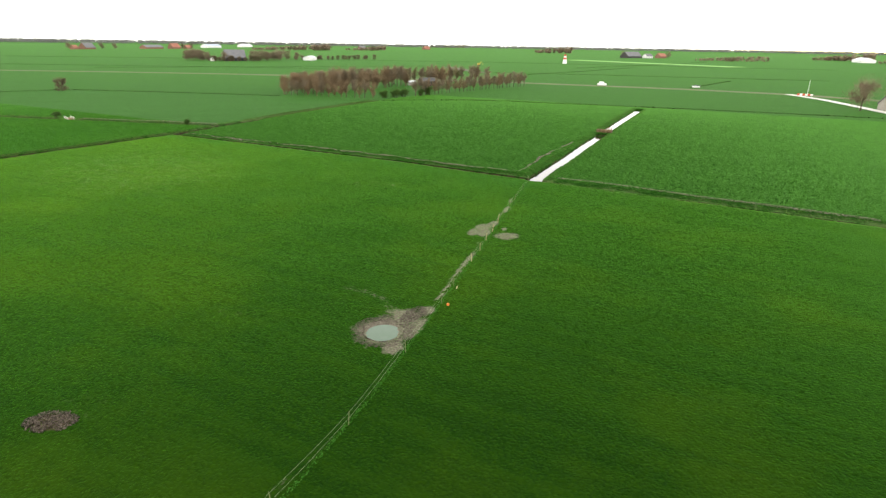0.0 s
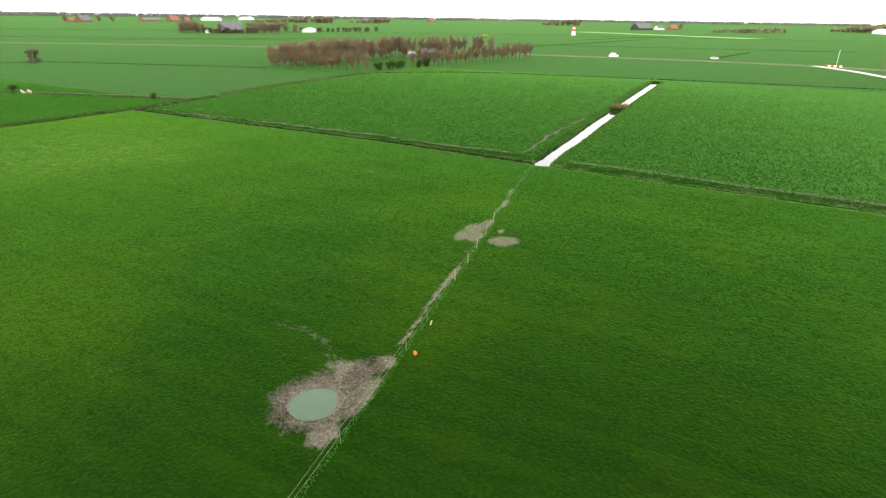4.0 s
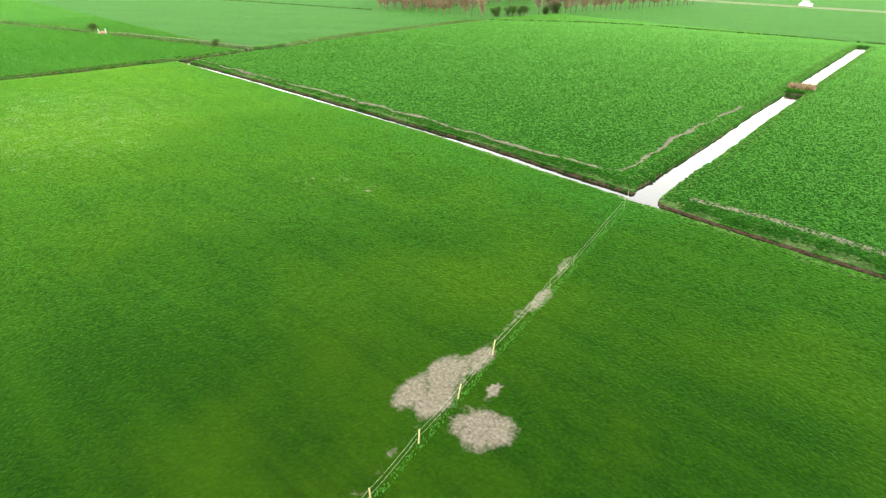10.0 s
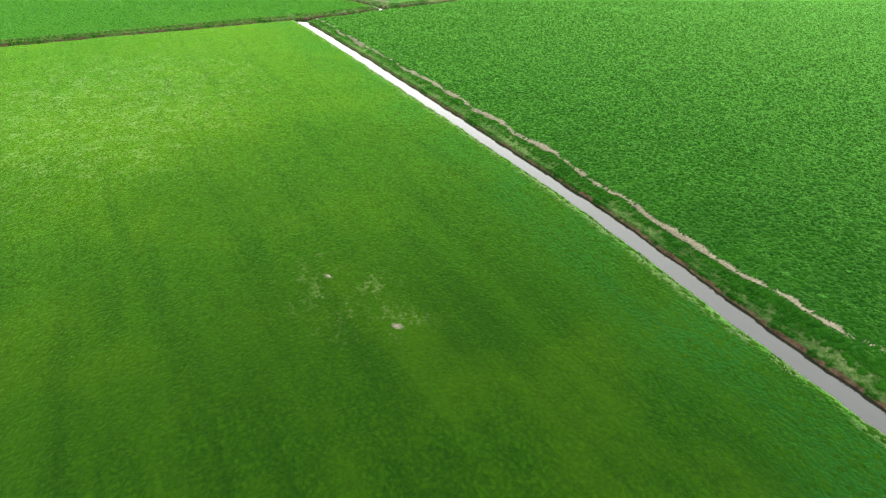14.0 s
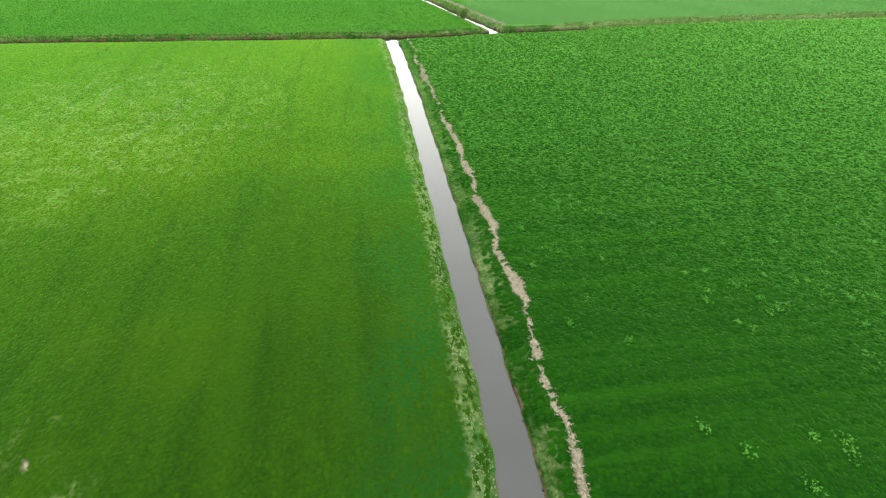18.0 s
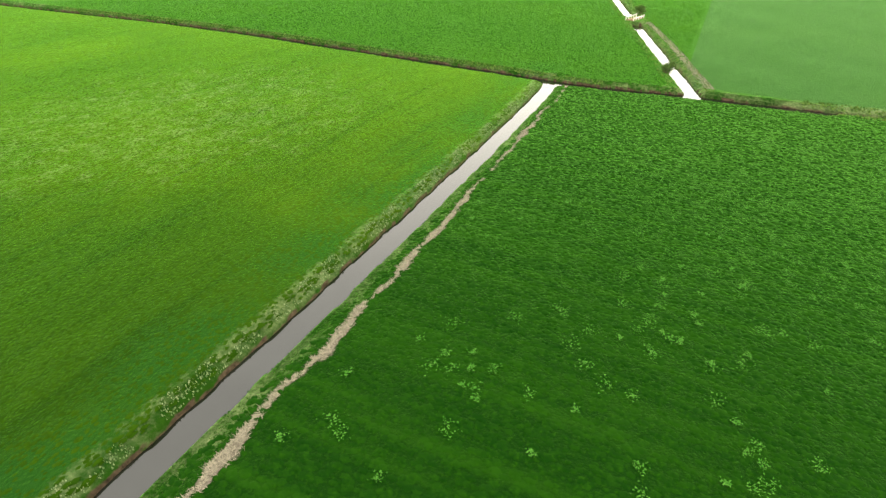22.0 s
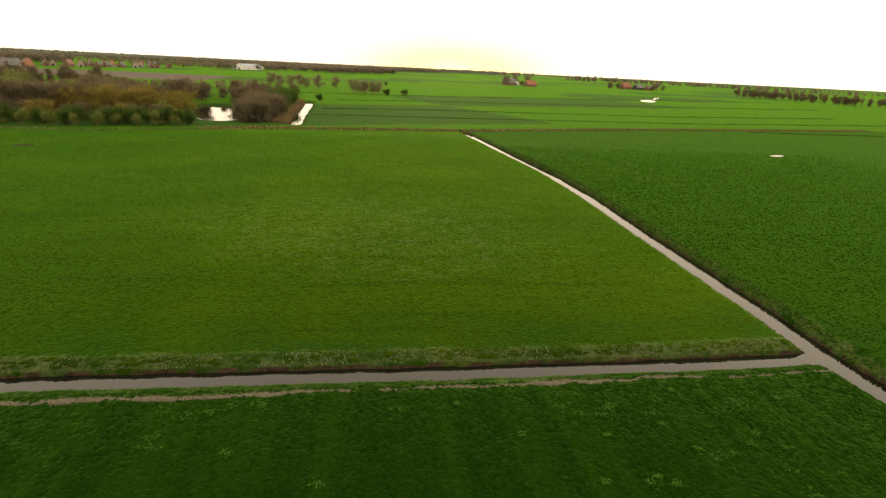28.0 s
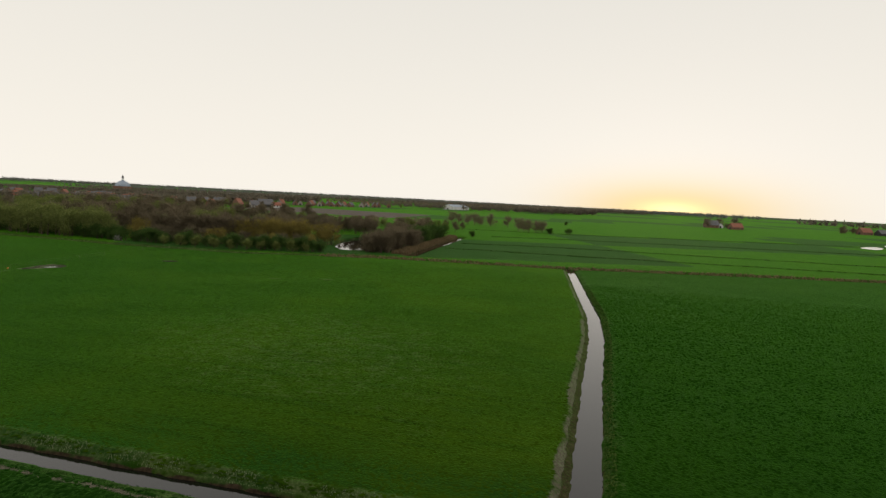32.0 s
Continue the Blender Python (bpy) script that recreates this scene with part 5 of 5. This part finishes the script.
# the village and farms to the south
rnd = random.Random(9)
for x, y, turn, wide, long_, wh, rh, wm, rm, label in [
        (170, -288, 100, 7, 9, 3, 5.0, BRICK, TILE_RED, "village house with a steep red tiled roof"), (197, -368, 100, 8, 11, 3, 5.5, BRICK, TILE_RED, "farmhouse with a red tiled roof"),
        (181, -372, 60, 7, 9, 3, 4.2, BRICK_PALE, TILE_GREY, "pale house with a grey tiled roof"), (193, -412, 60, 11, 17, 3, 5.5, BLACK_WOOD, TILE_GREY, "barn with a broad dark grey roof"),
        (111, -266, 40, 5, 7, 2.4, 2.0, PAINT_WHITE, TILE_GREY, "small white house with a dark roof"), (178, -410, 50, 6, 9, 2.6, 3.0, PAINT_WHITE, TILE_RED, "small white house with a red roof"),
        (79, -868, 60, 24, 44, 5, 4, PAINT_WHITE, SHEET_BLUE, "large blue-grey roofed farm shed")]:
    house("village_house", x, y, turn, wide, long_, wh, rh, wm, rm, label, "house", 3, True, "village houses")
for n in range(28):
    u = n / 27
    x, y = 235 - 80 * u + rnd.uniform(-9, 14), -490 - 235 * u + rnd.uniform(-7, 7)
    rm = rnd.choice([TILE_RED, TILE_GREY, TILE_GREY])
    house("village_house", x + rnd.choice([0, 0, 26, 48]), y, rnd.uniform(80, 130), 6.5, rnd.uniform(7, 9), 2.8, rnd.uniform(3.4, 4.6), rnd.choice([BRICK, BRICK, BRICK_PALE]), rm, "village house with a " + ("red" if rm is TILE_RED else "grey") + " tiled roof", "house", 2, True, "village houses")
for n in range(34):
    x, y = 250 + 260 * rnd.random(), -255 - 170 * rnd.random()
    rm = rnd.choice([TILE_RED, TILE_GREY, TILE_GREY])
    house("village_house", x, y, rnd.choice([15, 105]) + rnd.uniform(-8, 8), 7, rnd.uniform(8, 12), 2.8, rnd.uniform(3.6, 4.8), rnd.choice([BRICK, BRICK, BRICK_PALE]), rm, "village house with a " + ("red" if rm is TILE_RED else "grey") + " tiled roof", "house", 2, True, "village houses")
for x, y, long_ in ((650, -926, 80), (600, -960, 60), (546, -1000, 60), (487, -1016, 56)):
    house("greenhouse", x, y, 150, 26, long_, 4, 2.2, SHEET, SHEET, "long white-roofed greenhouse behind the village", "greenhouse", 0, False, "greenhouses", door=False)

church = empty("church", pose(700, -760, 0, 0, 0, 20) @ Matrix.Scale(1.1, 4), "village church with a slate dome and a white lantern", "church")
part("nave", box(bmesh.new(), 22, 22, 10, soft=0.3), BRICK, church)
vs, fs = [], []
tube(vs, fs, [(0, 0, 10), (0, 0, 13), (0, 0, 17), (0, 0, 19.5), (0, 0, 20.3)], [13, 12.4, 8.5, 3.5, 2.0], 8)
link_mesh("dome", vs, fs, SHEET_BLUE, church)
vs, fs = [], []
tube(vs, fs, [(0, 0, 20), (0, 0, 24.5)], [1.9, 1.8], 8)
link_mesh("lantern", vs, fs, PAINT_WHITE, church)
vs, fs = [], []
tube(vs, fs, [(0, 0, 24.5), (0, 0, 26.5), (0, 0, 28), (0, 0, 30)], [2.4, 1.7, 0.5, 0.1], 8)
link_mesh("spire", vs, fs, TILE_GREY, church)

for x, y, turn, wide, long_, wh, rh, wm, rm, label in [
        (-300, -625, 10, 11, 15, 3.5, 5.5, BRICK, TILE_GREY, "farmhouse with a high grey roof"), (-312, -640, 100, 7, 12, 2.8, 3, PAINT_WHITE, TILE_GREY, "white farm shed with a grey roof"),
        (-322, -600, 20, 10, 14, 3, 4.5, BRICK, TILE_RED, "farm barn with a red roof"), (-506, -712, 20, 11, 15, 3.5, 5.5, BRICK, TILE_RED, "farmhouse with a red-brown roof"),
        (-523, -704, 20, 11, 14, 3, 4.5, BLACK_WOOD, TILE_GREY, "dark wooden farm barn"), (-538, -698, 20, 9, 12, 3, 3.8, BRICK, TILE_GREY, "farm shed with a grey roof")]:
    house("farm_building", x, y, turn, wide, long_, wh, rh, wm, rm, label, "farm", 3, True, "farms to the south")

# a red and white banded beacon far out in the fields
beacon = empty("beacon_tower", pose(-226, 815, 0), "far tapered tower with red and white bands", "tower")
for k, (z0, z1, mat) in enumerate(((0, 5.5, PAINT_WHITE), (5.5, 8, PAINT_RED), (8, 10, PAINT_WHITE), (10, 12, PAINT_RED))):
    vs, fs = [], []
    tube(vs, fs, [(0, 0, z0), (0, 0, z1)], [3.0 - z0 * 0.14, 3.0 - z1 * 0.14], 10)
    link_mesh("band", vs, fs, mat, beacon)


# ---- vehicles and small things on the road ----
def car(x, y, turn, mat, label, long_=4.3, tall=1.5, category="car"):
    c = empty("parked_car" if category == "car" else category, pose(x, y, 0.12, 0, 0, turn), label, category)
    bm = box(bmesh.new(), long_, 1.8, tall * 0.5, 0, 0, 0.3, soft=0.12)
    part("body", bm, mat, c)
    part("cabin", box(bmesh.new(), long_ * 0.55, 1.6, tall * 0.42, -long_ * 0.05, 0, 0.3 + tall * 0.48, soft=0.16), PANE if category == "car" else mat, c)
    for sx in (-0.32, 0.32):
        for sy in (-0.82, 0.82):
            vs, fs = [], []
            tube(vs, fs, [(sx * long_, sy - 0.1, 0.32), (sx * long_, sy + 0.1, 0.32)], [0.32, 0.32], 12)
            wheel = link_mesh("wheel", vs, fs, RUBBER, c)
            vs, fs = [], []
            out = 0.112 if sy > 0 else -0.112
            tube(vs, fs, [(sx * long_, sy, 0.32), (sx * long_, sy + out, 0.32)], [0.2, 0.18], 10)
            link_mesh("rim", vs, fs, CONCRETE, wheel, "pale metal rim")
    for sy in (-0.6, 0.6):
        part("headlight", box(bmesh.new(), 0.08, 0.32, 0.16, long_ / 2, sy, 0.62, soft=0.03), PAINT_WHITE, c, "clear headlight")
    return c


car(-81, 380.5, 5, PAINT_WHITE, "white delivery van on the country road", 5.5, 2.4, "van")
car(-300, 343.5, 12, PAINT_RED, "small red car on the country road")
car(-27, 400, 30, PAINT_WHITE, "small white car beyond the road")
digger = empty("digger", pose(-280, 640, 0, 0, 0, 30), "small yellow digger beside a strip of dug soil", "digger")
part("tracks", box(bmesh.new(), 3.6, 2.4, 0.9, soft=0.2), RUBBER, digger)
part("cab", box(bmesh.new(), 2.4, 2.0, 2.0, -0.2, 0, 0.95, soft=0.15), PAINT_YELLOW, digger)
vs, fs = [], []
tube(vs, fs, [(0.8, 0, 1.6), (2.6, 0, 4.2), (4.6, 0, 3.0), (4.9, 0, 0.8)], [0.22, 0.2, 0.16, 0.12], 6)
link_mesh("arm", vs, fs, PAINT_YELLOW, digger)
barrier = empty("road_barrier", pose(30, 371, 0, 0, 0, 0), "red and white road barrier at the lane", "barrier")
for k in range(6):
    part("board", box(bmesh.new(), 1.2, 0.1, 1.0, -3.6 + 1.22 * k, 0, 0.3, soft=0.02), PAINT_RED if k % 2 == 0 else PAINT_WHITE, barrier)
    part("leg", box(bmesh.new(), 0.1, 0.5, 0.4, -3.6 + 1.22 * k, 0, 0.0, soft=0.02), RUBBER, barrier)
vs, fs = [], []
tube(vs, fs, [(0.5, 0.6, 0), (0.5, 0.6, 8.5), (0.5, 0.6, 8.6)], [0.12, 0.08, 0.03], 8)
link_mesh("mast", vs, fs, PAINT_WHITE, barrier)
